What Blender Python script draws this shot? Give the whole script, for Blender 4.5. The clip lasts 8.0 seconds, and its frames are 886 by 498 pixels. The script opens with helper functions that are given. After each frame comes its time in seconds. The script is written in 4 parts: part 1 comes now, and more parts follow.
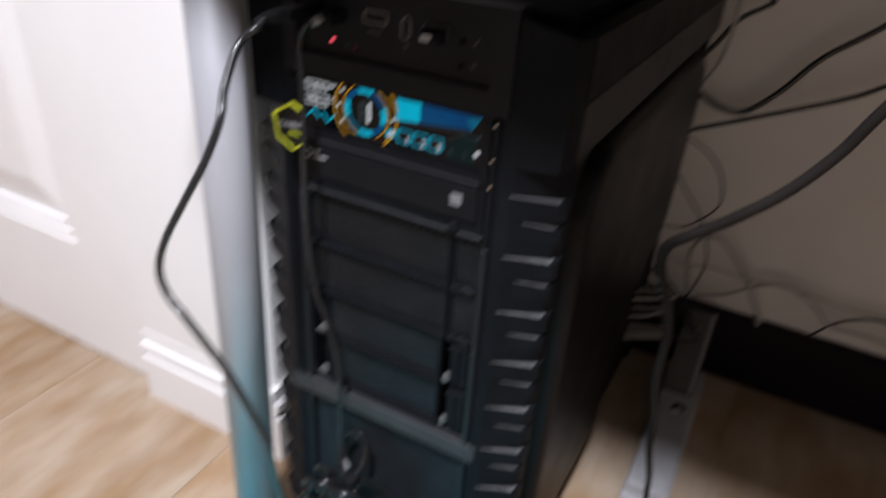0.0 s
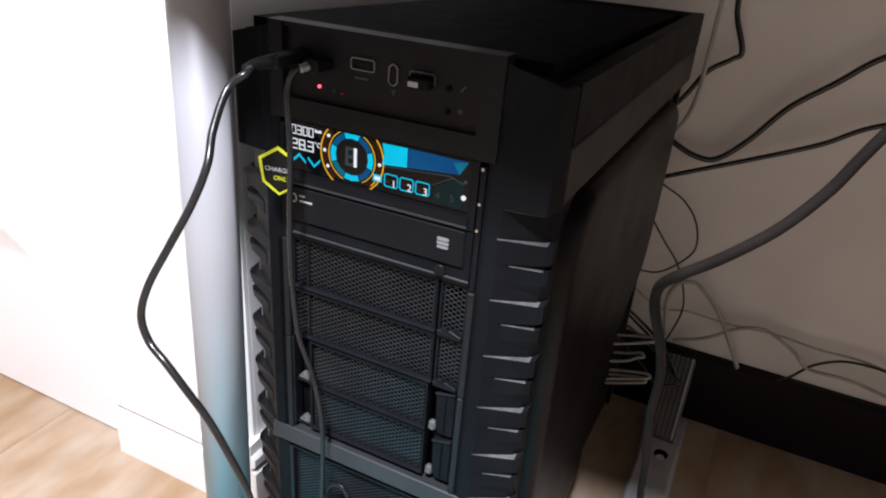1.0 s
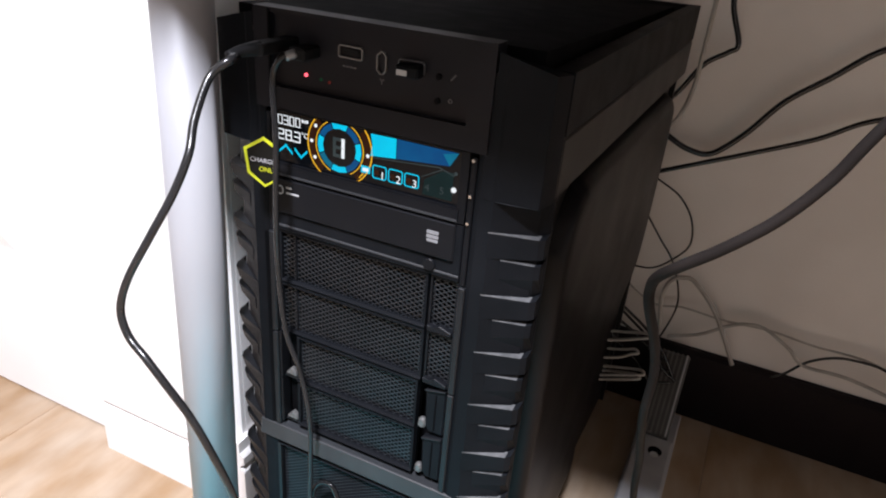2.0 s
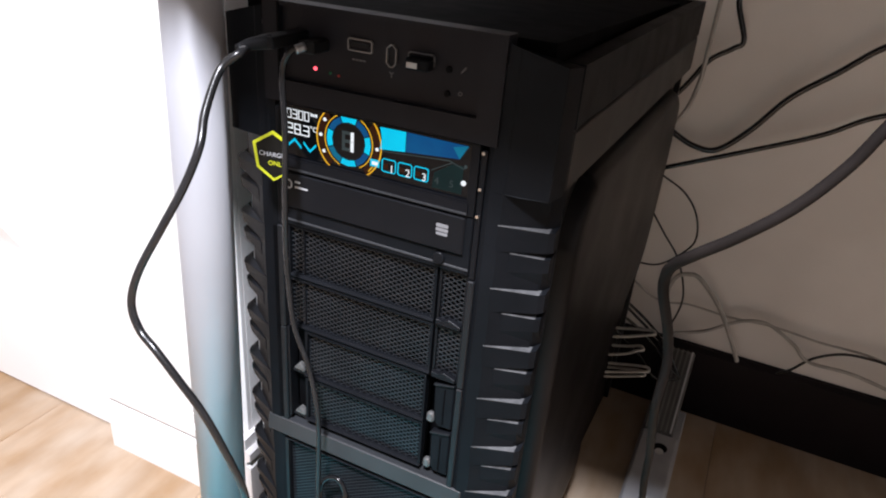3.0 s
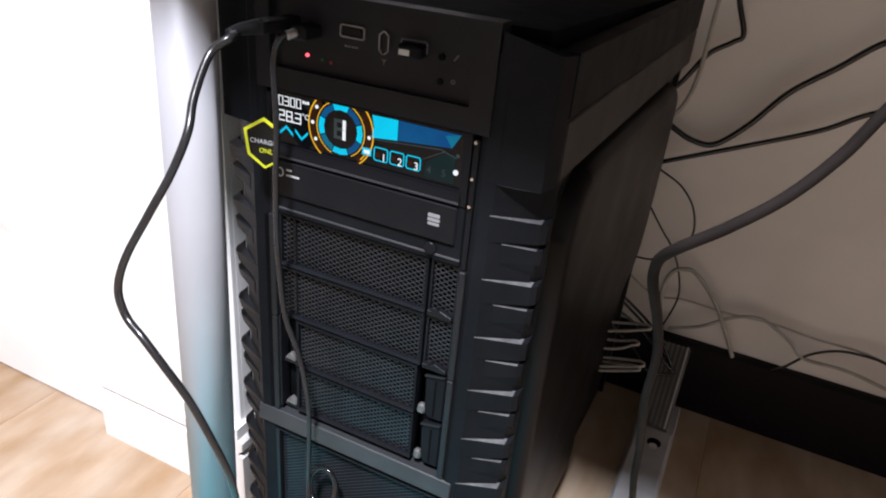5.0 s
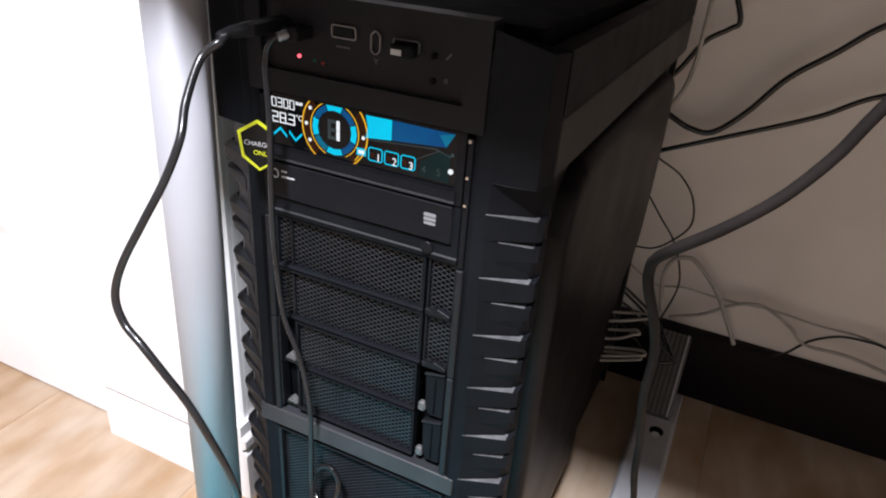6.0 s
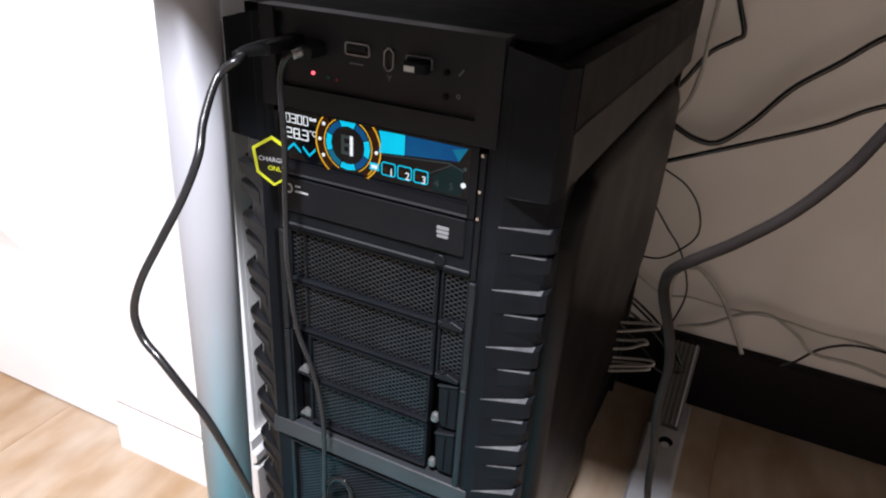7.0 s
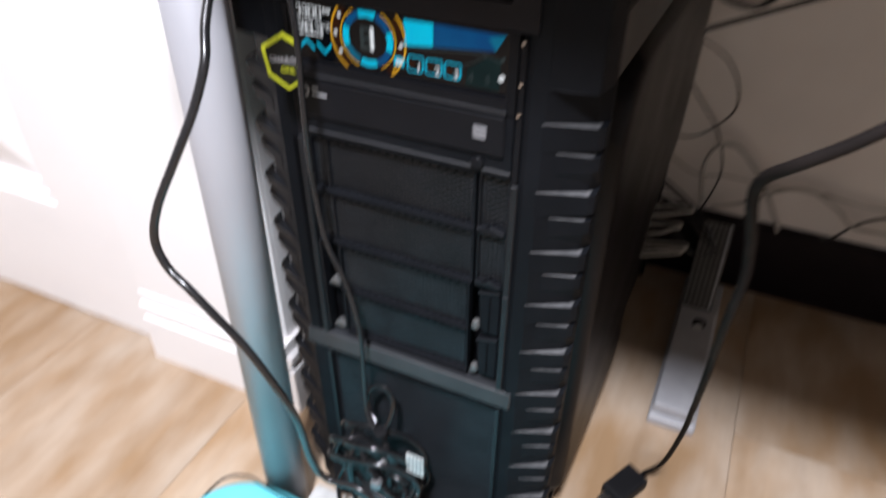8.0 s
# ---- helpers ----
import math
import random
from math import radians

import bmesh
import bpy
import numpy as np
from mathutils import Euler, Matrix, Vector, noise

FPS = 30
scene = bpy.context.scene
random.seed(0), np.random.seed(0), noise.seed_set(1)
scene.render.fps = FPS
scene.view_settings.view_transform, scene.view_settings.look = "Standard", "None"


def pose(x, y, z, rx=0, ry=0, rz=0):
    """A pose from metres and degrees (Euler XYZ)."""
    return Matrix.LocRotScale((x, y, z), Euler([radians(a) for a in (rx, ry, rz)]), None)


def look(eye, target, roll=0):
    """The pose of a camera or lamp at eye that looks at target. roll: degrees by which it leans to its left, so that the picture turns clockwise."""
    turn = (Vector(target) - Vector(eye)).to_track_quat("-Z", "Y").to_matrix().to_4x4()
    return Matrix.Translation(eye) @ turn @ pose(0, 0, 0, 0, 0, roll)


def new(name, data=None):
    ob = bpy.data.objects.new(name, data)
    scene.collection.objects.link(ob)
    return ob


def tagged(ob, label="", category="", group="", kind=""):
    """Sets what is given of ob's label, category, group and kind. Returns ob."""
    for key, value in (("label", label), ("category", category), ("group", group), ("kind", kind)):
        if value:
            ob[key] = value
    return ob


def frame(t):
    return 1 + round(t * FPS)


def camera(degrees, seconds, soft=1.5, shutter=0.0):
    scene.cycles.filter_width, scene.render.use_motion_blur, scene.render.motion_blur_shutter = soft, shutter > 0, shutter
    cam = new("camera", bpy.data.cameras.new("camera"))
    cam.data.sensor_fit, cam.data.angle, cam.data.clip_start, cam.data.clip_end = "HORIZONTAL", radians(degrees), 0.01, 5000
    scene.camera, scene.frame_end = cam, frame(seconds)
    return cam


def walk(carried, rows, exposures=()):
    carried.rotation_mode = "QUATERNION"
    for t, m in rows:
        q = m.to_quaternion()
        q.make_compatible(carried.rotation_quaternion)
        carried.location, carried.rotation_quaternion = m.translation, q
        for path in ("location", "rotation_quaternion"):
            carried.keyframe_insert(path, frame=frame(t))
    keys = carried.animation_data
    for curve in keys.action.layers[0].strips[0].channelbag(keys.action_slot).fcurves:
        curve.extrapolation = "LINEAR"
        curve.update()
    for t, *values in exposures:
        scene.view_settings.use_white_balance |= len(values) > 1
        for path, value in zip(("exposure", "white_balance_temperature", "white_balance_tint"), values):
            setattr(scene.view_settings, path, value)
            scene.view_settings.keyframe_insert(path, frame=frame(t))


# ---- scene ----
cam = camera(66.07, 8.0, soft=2.0, shutter=0.75)
ROWS = [
    (0.0, 0.2292, -0.3731, 0.6336, 28.17, -30.69, -3.48),
    (0.1, 0.2260, -0.3731, 0.6356, 26.77, -29.06, -4.34),
    (0.2, 0.2226, -0.3751, 0.6368, 26.85, -28.47, -4.11),
    (0.3, 0.2215, -0.3769, 0.6313, 27.16, -28.43, -4.39),
    (0.5, 0.2211, -0.3817, 0.6284, 26.70, -27.40, -4.01),
    (1.0, 0.2214, -0.3781, 0.6291, 25.95, -26.39, -4.16),
    (2.5, 0.2201, -0.3662, 0.6197, 25.60, -26.79, -4.48),
    (3.0, 0.2170, -0.3721, 0.6184, 25.67, -26.68, -4.36),
    (3.5, 0.2186, -0.3726, 0.6159, 25.67, -26.53, -4.79),
    (4.0, 0.2218, -0.3682, 0.6155, 25.89, -26.92, -5.06),
    (4.5, 0.2205, -0.3691, 0.6137, 25.91, -26.85, -5.21),
    (6.0, 0.2216, -0.3627, 0.6211, 25.51, -28.18, -3.87),
    (6.5, 0.2185, -0.3658, 0.6236, 25.10, -26.93, -3.79),
    (7.0, 0.2172, -0.3690, 0.6241, 25.52, -27.26, -3.34),
    (7.5, 0.2112, -0.3630, 0.6059, 25.97, -30.43, -1.98),
    (7.6, 0.2066, -0.3621, 0.6074, 25.80, -31.86, -2.25),
    (7.7, 0.2008, -0.3644, 0.6123, 26.11, -33.25, -2.08),
    (7.8, 0.1959, -0.3665, 0.6201, 25.35, -33.37, -0.92),
    (7.9, 0.1911, -0.3589, 0.6176, 23.94, -34.41, -0.57),
    (8.0, 0.1862, -0.3422, 0.6185, 24.71, -37.12, -0.22),
]
walk(cam, [(t, pose(x, y, z, 90 + pitch, roll, yaw)) for t, x, y, z, yaw, pitch, roll in ROWS],
     exposures=[(0.0, -0.72), (0.3, -0.40), (0.6, -0.14), (1.2, -0.10), (2.3, 0.0), (7.3, 0.0), (8.0, -0.33)])

# ---- world and lights ----
world = bpy.data.worlds.new("world")
world.use_nodes = True
scene.world = world
world.node_tree.nodes["Background"].inputs[0].default_value = (0.9, 0.95, 1.0, 1)
world.node_tree.nodes["Background"].inputs[1].default_value = 0.02


def area_lamp(name, eye, target, size, power, colour):
    data = bpy.data.lights.new(name, "AREA")
    data.shape, data.size, data.energy, data.color = "DISK", size, power, colour
    ob = new(name, data)
    ob.matrix_world = look(eye, target)
    return ob


area_lamp("ceiling_light", (0.27, -1.10, 2.33), (0.05, -0.25, 0.0), 0.27, 156, (0.935, 0.945, 1.055))


# ---- materials ----
def material(name, colour, rough=0.5, metal=0.0, second=None, scale=40.0, grain=0.1, bump=0.15, bump_scale=300.0, emit=0.0, specular=0.5, stretch=(1, 1, 1), random_shade=0.0):
    """A surface whose colour wanders between two tones at two scales, with fine relief."""
    m = bpy.data.materials.new(name)
    m.use_nodes = True
    nt = m.node_tree
    n, links = nt.nodes, nt.links
    b = n["Principled BSDF"]
    b.inputs["Roughness"].default_value = rough
    b.inputs["Metallic"].default_value = metal
    b.inputs["Specular IOR Level"].default_value = specular
    second = second or tuple(c * 0.7 for c in colour)
    co = n.new("ShaderNodeTexCoord")
    mp = n.new("ShaderNodeMapping")
    mp.inputs["Scale"].default_value = stretch
    links.new(co.outputs["Object"], mp.inputs[0])
    big, small = n.new("ShaderNodeTexNoise"), n.new("ShaderNodeTexNoise")
    big.inputs["Scale"].default_value, small.inputs["Scale"].default_value = scale * 0.25, scale
    big.inputs["Detail"].default_value, small.inputs["Detail"].default_value = 3, 6
    links.new(mp.outputs[0], big.inputs[0])
    links.new(mp.outputs[0], small.inputs[0])
    add = n.new("ShaderNodeMath")
    add.operation = "ADD"
    links.new(big.outputs[0], add.inputs[0])
    links.new(small.outputs[0], add.inputs[1])
    ramp = n.new("ShaderNodeMapRange")
    ramp.inputs[1].default_value, ramp.inputs[2].default_value = 0.8, 1.2
    links.new(add.outputs[0], ramp.inputs[0])
    mix = n.new("ShaderNodeMix")
    mix.data_type = "RGBA"
    mix.inputs[6].default_value, mix.inputs[7].default_value = (*colour, 1), (*second, 1)
    links.new(ramp.outputs[0], mix.inputs[0])
    out = mix.outputs[2]
    if random_shade:
        info = n.new("ShaderNodeObjectInfo")
        rr = n.new("ShaderNodeMapRange")
        rr.inputs[3].default_value, rr.inputs[4].default_value = 1 - random_shade, 1 + random_shade
        links.new(info.outputs["Random"], rr.inputs[0])
        hs = n.new("ShaderNodeHueSaturation")
        links.new(rr.outputs[0], hs.inputs["Value"])
        links.new(out, hs.inputs["Color"])
        out = hs.outputs[0]
    if emit:
        b.inputs["Base Color"].default_value = (0.004, 0.004, 0.004, 1)
        b.inputs["Specular IOR Level"].default_value = 0.05
    else:
        links.new(out, b.inputs["Base Color"])
    rmix = n.new("ShaderNodeMapRange")
    rmix.inputs[3].default_value, rmix.inputs[4].default_value = max(rough - grain, 0.02), min(rough + grain, 1)
    links.new(small.outputs[0], rmix.inputs[0])
    links.new(rmix.outputs[0], b.inputs["Roughness"])
    if bump:
        fine = n.new("ShaderNodeTexNoise")
        fine.inputs["Scale"].default_value = bump_scale
        links.new(mp.outputs[0], fine.inputs[0])
        bp = n.new("ShaderNodeBump")
        bp.inputs["Strength"].default_value, bp.inputs["Distance"].default_value = bump, 0.0006
        links.new(fine.outputs[0], bp.inputs["Height"])
        links.new(bp.outputs[0], b.inputs["Normal"])
    if emit:
        links.new(out, b.inputs["Emission Color"])
        b.inputs["Emission Strength"].default_value = emit
    return m


BLACK = material("black_plastic", (0.0082, 0.0090, 0.0110), 0.50, second=(0.0060, 0.0067, 0.0082), scale=30, bump=0.25, bump_scale=900, specular=0.055)
PANEL = material("soft_black_port_panel", (0.0110, 0.0108, 0.0138), 0.45, second=(0.0088, 0.0086, 0.0110), scale=30, bump=0.2, bump_scale=900, specular=0.13)
# paler grey that paints the highlight on the fins' upper faces
LEDGELIT = material("highlit_plastic_ledge", (0.105, 0.106, 0.108), 0.6, second=(0.055, 0.056, 0.058), scale=120, bump=0.2, bump_scale=900)
RUBBER = material("matt_black_rubber", (0.008, 0.008, 0.009), 0.6, bump_scale=600, specular=0.15)
SATIN = material("satin_black_plastic", (0.0080, 0.0085, 0.0104), 0.38, second=(0.0060, 0.0065, 0.0080), scale=25, bump=0.12, bump_scale=900, specular=0.10)
GREYBAR = material("grey_black_plastic", (0.025, 0.027, 0.030), 0.45, scale=25, bump=0.15, bump_scale=900)
GREYRAIL = material("dull_black_plastic_rail", (0.0125, 0.0135, 0.0155), 0.42, scale=25, bump=0.15, bump_scale=900, specular=0.2)
# darker copy of the side panel's steel, with the field's shade in its colour
STEELSHADE = material("shaded_black_steel", (0.0050, 0.0046, 0.0050), 0.38, second=(0.0040, 0.0036, 0.0040), scale=15, bump=0.2, bump_scale=1200, specular=0.14)
DEEP = material("hollow_black", (0.0035, 0.0035, 0.0042), 0.8, bump=0, specular=0.05)
STEEL = material("black_painted_steel", (0.0068, 0.0063, 0.0067), 0.40, second=(0.0060, 0.0056, 0.0060), scale=15, bump=0.2, bump_scale=1200, specular=0.20)
WIREMESH = material("dark_steel_mesh", (0.034, 0.038, 0.044), 0.38, metal=0.4, bump=0)
GLASS = material("black_glossy_screen", (0.004, 0.005, 0.007), 0.14, bump=0, grain=0.05, specular=0.2)
JACKET = material("thick_black_cable_jacket", (0.016, 0.016, 0.017), 0.25, grain=0.06, bump=0.08, bump_scale=500, specular=0.55)
COIL = material("shiny_black_cable_jacket", (0.009, 0.009, 0.010), 0.15, grain=0.05, bump=0.05, bump_scale=500)
CABLE = material("black_cable_jacket", (0.012, 0.012, 0.013), 0.22, bump=0.1, bump_scale=500)
DARKGREY = material("dark_grey_glossy_jacket", (0.018, 0.018, 0.019), 0.25, bump=0.08, bump_scale=500, specular=0.25)
GREYCABLE = material("grey_cable_jacket", (0.0150, 0.0122, 0.0112), 0.7, bump=0.1, bump_scale=500, specular=0.07)
PALECABLE_SHADOW = material("pale_grey_cable_and_shadow", (0.36, 0.34, 0.31), 0.5, bump=0.1, bump_scale=500)
WHITEPLASTIC = material("off_white_plastic", (0.6, 0.6, 0.58), 0.45, bump=0.05)
CHROME = material("nickel_metal", (0.55, 0.55, 0.56), 0.28, metal=1.0, bump=0)
PORT = material("dull_port_steel", (0.30, 0.30, 0.31), 0.4, metal=0.7, bump=0)
PORTRIM = material("dark_port_rim", (0.21, 0.205, 0.205), 0.45, metal=0.5, bump=0)
COLUMN = material("silver_grey_paint", (0.39, 0.395, 0.42), 0.46, metal=0.16, second=(0.365, 0.37, 0.395), scale=12, bump=0.12, bump_scale=1500)
WHITE = material("white_gloss_paint", (0.86, 0.845, 0.835), 0.4, second=(0.83, 0.815, 0.805), scale=8, bump=0.12, bump_scale=160)
WALL = material("warm_white_wall_paint", (0.68, 0.64, 0.60), 0.75, second=(0.63, 0.59, 0.55), scale=10, bump=0.35, bump_scale=260)
ROOM = material("muted_grey_wall_paint", (0.54, 0.52, 0.50), 0.8, second=(0.50, 0.48, 0.46), scale=8, bump=0.2, bump_scale=200)
CEIL = material("white_ceiling_paint", (0.78, 0.77, 0.75), 0.85, scale=8, bump_scale=200)
SKIRT = material("black_brown_skirting", (0.0085, 0.0055, 0.0066), 0.5, second=(0.006, 0.004, 0.0048), scale=20, bump=0.15, specular=0.14)
STRIP = material("mid_grey_plastic", (0.36, 0.36, 0.37), 0.5, second=(0.31, 0.31, 0.32), scale=30, bump=0.2, bump_scale=800)
STRIPDARK = material("dark_grey_ribbed_plastic", (0.06, 0.056, 0.052), 0.5, scale=30, bump=0.2, bump_scale=800)
RIB = material("worn_grey_rib", (0.13, 0.125, 0.115), 0.5, bump=0.1)
TURQ = material("turquoise_plastic", (0.15, 0.645, 0.73), 0.4, second=(0.13, 0.585, 0.68), scale=12, bump=0.05)
DESK = material("dark_desk_board", (0.05, 0.042, 0.036), 0.5, scale=20)
GREYPRINT = material("grey_print", (0.45, 0.45, 0.46), 0.5, bump=0)
DISCPRINT = material("mid_grey_print", (0.22, 0.22, 0.23), 0.5, bump=0)
DIMPRINT = material("dim_grey_print", (0.10, 0.10, 0.105), 0.5, bump=0)
YELLOW = material("acid_yellow_print", (0.62, 0.66, 0.02), 0.45, bump=0)
TAGBLACK = material("black_tag_card", (0.009, 0.009, 0.008), 0.4, bump=0.05, specular=0.12)
GLOW_WHITE = material("white_glow", (0.92, 0.95, 1.0), 0.5, emit=1.0, second=(0.9, 0.94, 1.0), bump=0)
GLOW_CYAN = material("cyan_glow", (0.0, 0.60, 0.86), 0.5, emit=1.05, second=(0.0, 0.52, 0.80), bump=0)
GLOW_BLUE = material("deep_blue_glow", (0.002, 0.055, 0.19), 0.5, emit=1.0, second=(0.002, 0.095, 0.25), bump=0)
GLOW_EDGE = material("teal_glow", (0.004, 0.16, 0.28), 0.5, emit=1.0, bump=0)
GLOW_AMBER = material("amber_glow", (1.0, 0.55, 0.03), 0.5, emit=1.0, second=(0.85, 0.42, 0.02), bump=0)
GLOW_BROWN = material("dim_amber_glow", (0.045, 0.011, 0.002), 0.5, emit=0.8, bump=0)
GLOW_DIM = material("unlit_segment", (0.075, 0.100, 0.105), 0.4, emit=0.6, bump=0)
FAINT = material("faint_teal_glow", (0.008, 0.030, 0.032), 0.4, emit=0.6, bump=0)
CLIP = material("translucent_grey_plastic", (0.10, 0.10, 0.097), 0.4, second=(0.06, 0.06, 0.06), scale=200, bump=0.1)
GLOW_RED = material("red_led", (1.0, 0.10, 0.14), 0.4, emit=3.0, bump=0)
GLOW_DULLRED = material("dull_red_led", (0.16, 0.02, 0.015), 0.4, emit=0.6, bump=0)
GLOW_DULLGREEN = material("dull_green_led", (0.01, 0.10, 0.04), 0.4, emit=0.4, bump=0)


def wood_material():
    m = material("oak_laminate", (0.45, 0.355, 0.265), 0.42, second=(0.315, 0.198, 0.105), scale=12, bump=0.2, bump_scale=120, stretch=(1.4, 0.65, 1.0), random_shade=0.13)
    n, links = m.node_tree.nodes, m.node_tree.links
    b = n["Principled BSDF"]
    src = b.inputs["Base Color"].links[0].from_socket
    co, mp = n.new("ShaderNodeTexCoord"), n.new("ShaderNodeMapping")
    mp.inputs["Scale"].default_value = (38, 3.0, 1)
    links.new(co.outputs["Object"], mp.inputs[0])
    g = n.new("ShaderNodeTexNoise")
    g.inputs["Scale"].default_value, g.inputs["Detail"].default_value, g.inputs["Distortion"].default_value = 1.0, 8, 0.6
    links.new(mp.outputs[0], g.inputs[0])
    mr = n.new("ShaderNodeMapRange")
    mr.inputs[1].default_value, mr.inputs[2].default_value, mr.inputs[3].default_value, mr.inputs[4].default_value = 0.35, 0.7, 1.04, 0.91
    links.new(g.outputs[0], mr.inputs[0])
    hs = n.new("ShaderNodeHueSaturation")
    links.new(mr.outputs[0], hs.inputs["Value"])
    links.new(src, hs.inputs["Color"])
    links.new(hs.outputs[0], b.inputs["Base Color"])
    return m


OAK = wood_material()

# ---- mesh helpers ----
BASES = {}


def finish(name, bm, mat, smooth=False):
    bmesh.ops.recalc_face_normals(bm, faces=bm.faces)
    me = bpy.data.meshes.new(name)
    bm.to_mesh(me)
    bm.free()
    me.materials.append(mat)
    if smooth:
        for f in me.polygons:
            f.use_smooth = True
    return me


def thing(name, base, label, category, group="", kind=""):
    ob = new(name)
    ob.location = base
    BASES[ob] = Matrix.Translation(base)
    return tagged(ob, label, category, group, kind)


def part(name, bm, mat, parent, label="", smooth=False):
    """One mesh, given in world places, under a thing or a part."""
    ob = new(name, finish(name, bm, mat, smooth))
    ob.parent = parent
    if parent in BASES:
        ob.matrix_parent_inverse = BASES[parent].inverted()
    return tagged(ob, label)


def solo(name, bm, mat, label, category, kind="", smooth=False, group=""):
    """A thing that is one mesh, with its origin at its lowest middle."""
    lo = Vector([min(v.co[i] for v in bm.verts) for i in range(3)])
    hi = Vector([max(v.co[i] for v in bm.verts) for i in range(3)])
    base = Vector(((lo.x + hi.x) / 2, (lo.y + hi.y) / 2, lo.z))
    for v in bm.verts:
        v.co -= base
    ob = new(name, finish(name, bm, mat, smooth))
    ob.location = base
    BASES[ob] = Matrix.Translation(base)
    return tagged(ob, label, category, group, kind)


def box(x0, x1, y0, y1, z0, z1, bevel=0.0, bm=None, segments=1):
    bm = bm or bmesh.new()
    r = bmesh.ops.create_cube(bm, size=1.0)
    for v in r["verts"]:
        v.co = Vector((x0 + (v.co.x + 0.5) * (x1 - x0), y0 + (v.co.y + 0.5) * (y1 - y0), z0 + (v.co.z + 0.5) * (z1 - z0)))
    if bevel:
        edges = list({e for v in r["verts"] for e in v.link_edges})
        bmesh.ops.bevel(bm, geom=edges, offset=bevel, segments=segments, profile=0.5, affect="EDGES")
    return bm


def prism(points, lo, hi, axis="z", bevel=0.0, bm=None):
    """A polygon, in the two axes other than axis, drawn out from lo to hi."""
    bm = bm or bmesh.new()
    place = {"z": lambda a, b, c: (a, b, c), "y": lambda a, b, c: (a, c, b), "x": lambda a, b, c: (c, a, b)}[axis]
    low = [bm.verts.new(place(a, b, lo)) for a, b in points]
    top = [bm.verts.new(place(a, b, hi)) for a, b in points]
    k = len(points)
    faces = [bm.faces.new(low), bm.faces.new(list(reversed(top)))]
    for i in range(k):
        faces.append(bm.faces.new((low[i], top[i], top[(i + 1) % k], low[(i + 1) % k])))
    if bevel:
        edges = list({e for f in faces for e in f.edges})
        bmesh.ops.bevel(bm, geom=edges, offset=bevel, segments=1, affect="EDGES")
    return bm


def plate_with_hole(outer, inner, y0, y1, bm=None):
    """A rectangular frame in the xz plane: outer and inner are (x0, x1, z0, z1)."""
    bm = bm or bmesh.new()
    a, b, c, d = outer
    e, f, g, h = inner
    for r in ((a, e, c, d), (f, b, c, d), (e, f, c, g), (e, f, h, d)):
        if r[1] - r[0] > 1e-5 and r[3] - r[2] > 1e-5:
            box(r[0], r[1], y0, y1, r[2], r[3], bm=bm)
    bmesh.ops.remove_doubles(bm, verts=bm.verts, dist=1e-6)
    return bm


def glide(points, steps=10):
    """A smooth line through the given places."""
    p = [Vector(q) for q in points]
    p = [p[0] * 2 - p[1]] + p + [p[-1] * 2 - p[-2]]
    out = []
    for i in range(1, len(p) - 2):
        for s in range(steps):
            u = s / steps
            a, b, c, d = p[i - 1], p[i], p[i + 1], p[i + 2]
            out.append(0.5 * (2 * b + (c - a) * u + (2 * a - 5 * b + 4 * c - d) * u * u + (3 * b - a - 3 * c + d) * u ** 3))
    return out + [p[-2]]


def tube(points, radius, sides=10, steps=10, bm=None, raw=False):
    bm = bm or bmesh.new()
    line = [Vector(q) for q in points] if raw else glide(points, steps)
    side = None
    rings = []
    for i, q in enumerate(line):
        way = (line[min(i + 1, len(line) - 1)] - line[max(i - 1, 0)]).normalized()
        if side is None:
            side = way.orthogonal().normalized()
        side = (side - way * side.dot(way)).normalized()
        up = way.cross(side)
        r = radius(i / (len(line) - 1)) if callable(radius) else radius
        rings.append([bm.verts.new(q + (side * math.cos(a) + up * math.sin(a)) * r) for a in (math.tau * k / sides for k in range(sides))])
    for a, b in zip(rings, rings[1:]):
        for k in range(sides):
            bm.faces.new((a[k], a[(k + 1) % sides], b[(k + 1) % sides], b[k]))
    bm.faces.new(list(reversed(rings[0])))
    bm.faces.new(rings[-1])
    return bm


def cyl(centre, radius, depth, axis="z", sides=24, bevel=0.0, bm=None, radius2=None):
    bm = bm or bmesh.new()
    turn = {"z": Matrix(), "y": pose(0, 0, 0, 90), "x": pose(0, 0, 0, 0, 90)}[axis]
    r = bmesh.ops.create_cone(bm, cap_ends=True, segments=sides, radius1=radius, radius2=radius if radius2 is None else radius2, depth=depth, matrix=Matrix.Translation(centre) @ turn)
    if bevel:
        edges = [e for e in {e for v in r["verts"] for e in v.link_edges} if any(len(f.verts) > 4 for f in e.link_faces)]
        bmesh.ops.bevel(bm, geom=edges, offset=bevel, segments=3, profile=0.5, affect="EDGES")
    return bm


def lettering(body, height, x, z, y, mat, name, parent, label="", m=None, shear=0.0):
    """Words in the built-in font, upright in the xz plane, facing the front."""
    cu = bpy.data.curves.new(name, "FONT")
    cu.body, cu.size, cu.extrude, cu.shear = body, height / 0.7, 0.0001, shear
    tmp = bpy.data.objects.new("tmp", cu)
    scene.collection.objects.link(tmp)
    bpy.context.view_layer.update()
    me = bpy.data.meshes.new_from_object(tmp.evaluated_get(bpy.context.evaluated_depsgraph_get()))
    bpy.data.objects.remove(tmp)
    me.transform((m or Matrix.Translation((x, y, z))) @ pose(0, 0, 0, 90))
    bm = bmesh.new()
    bm.from_mesh(me)
    return part(name, bm, mat, parent, label)


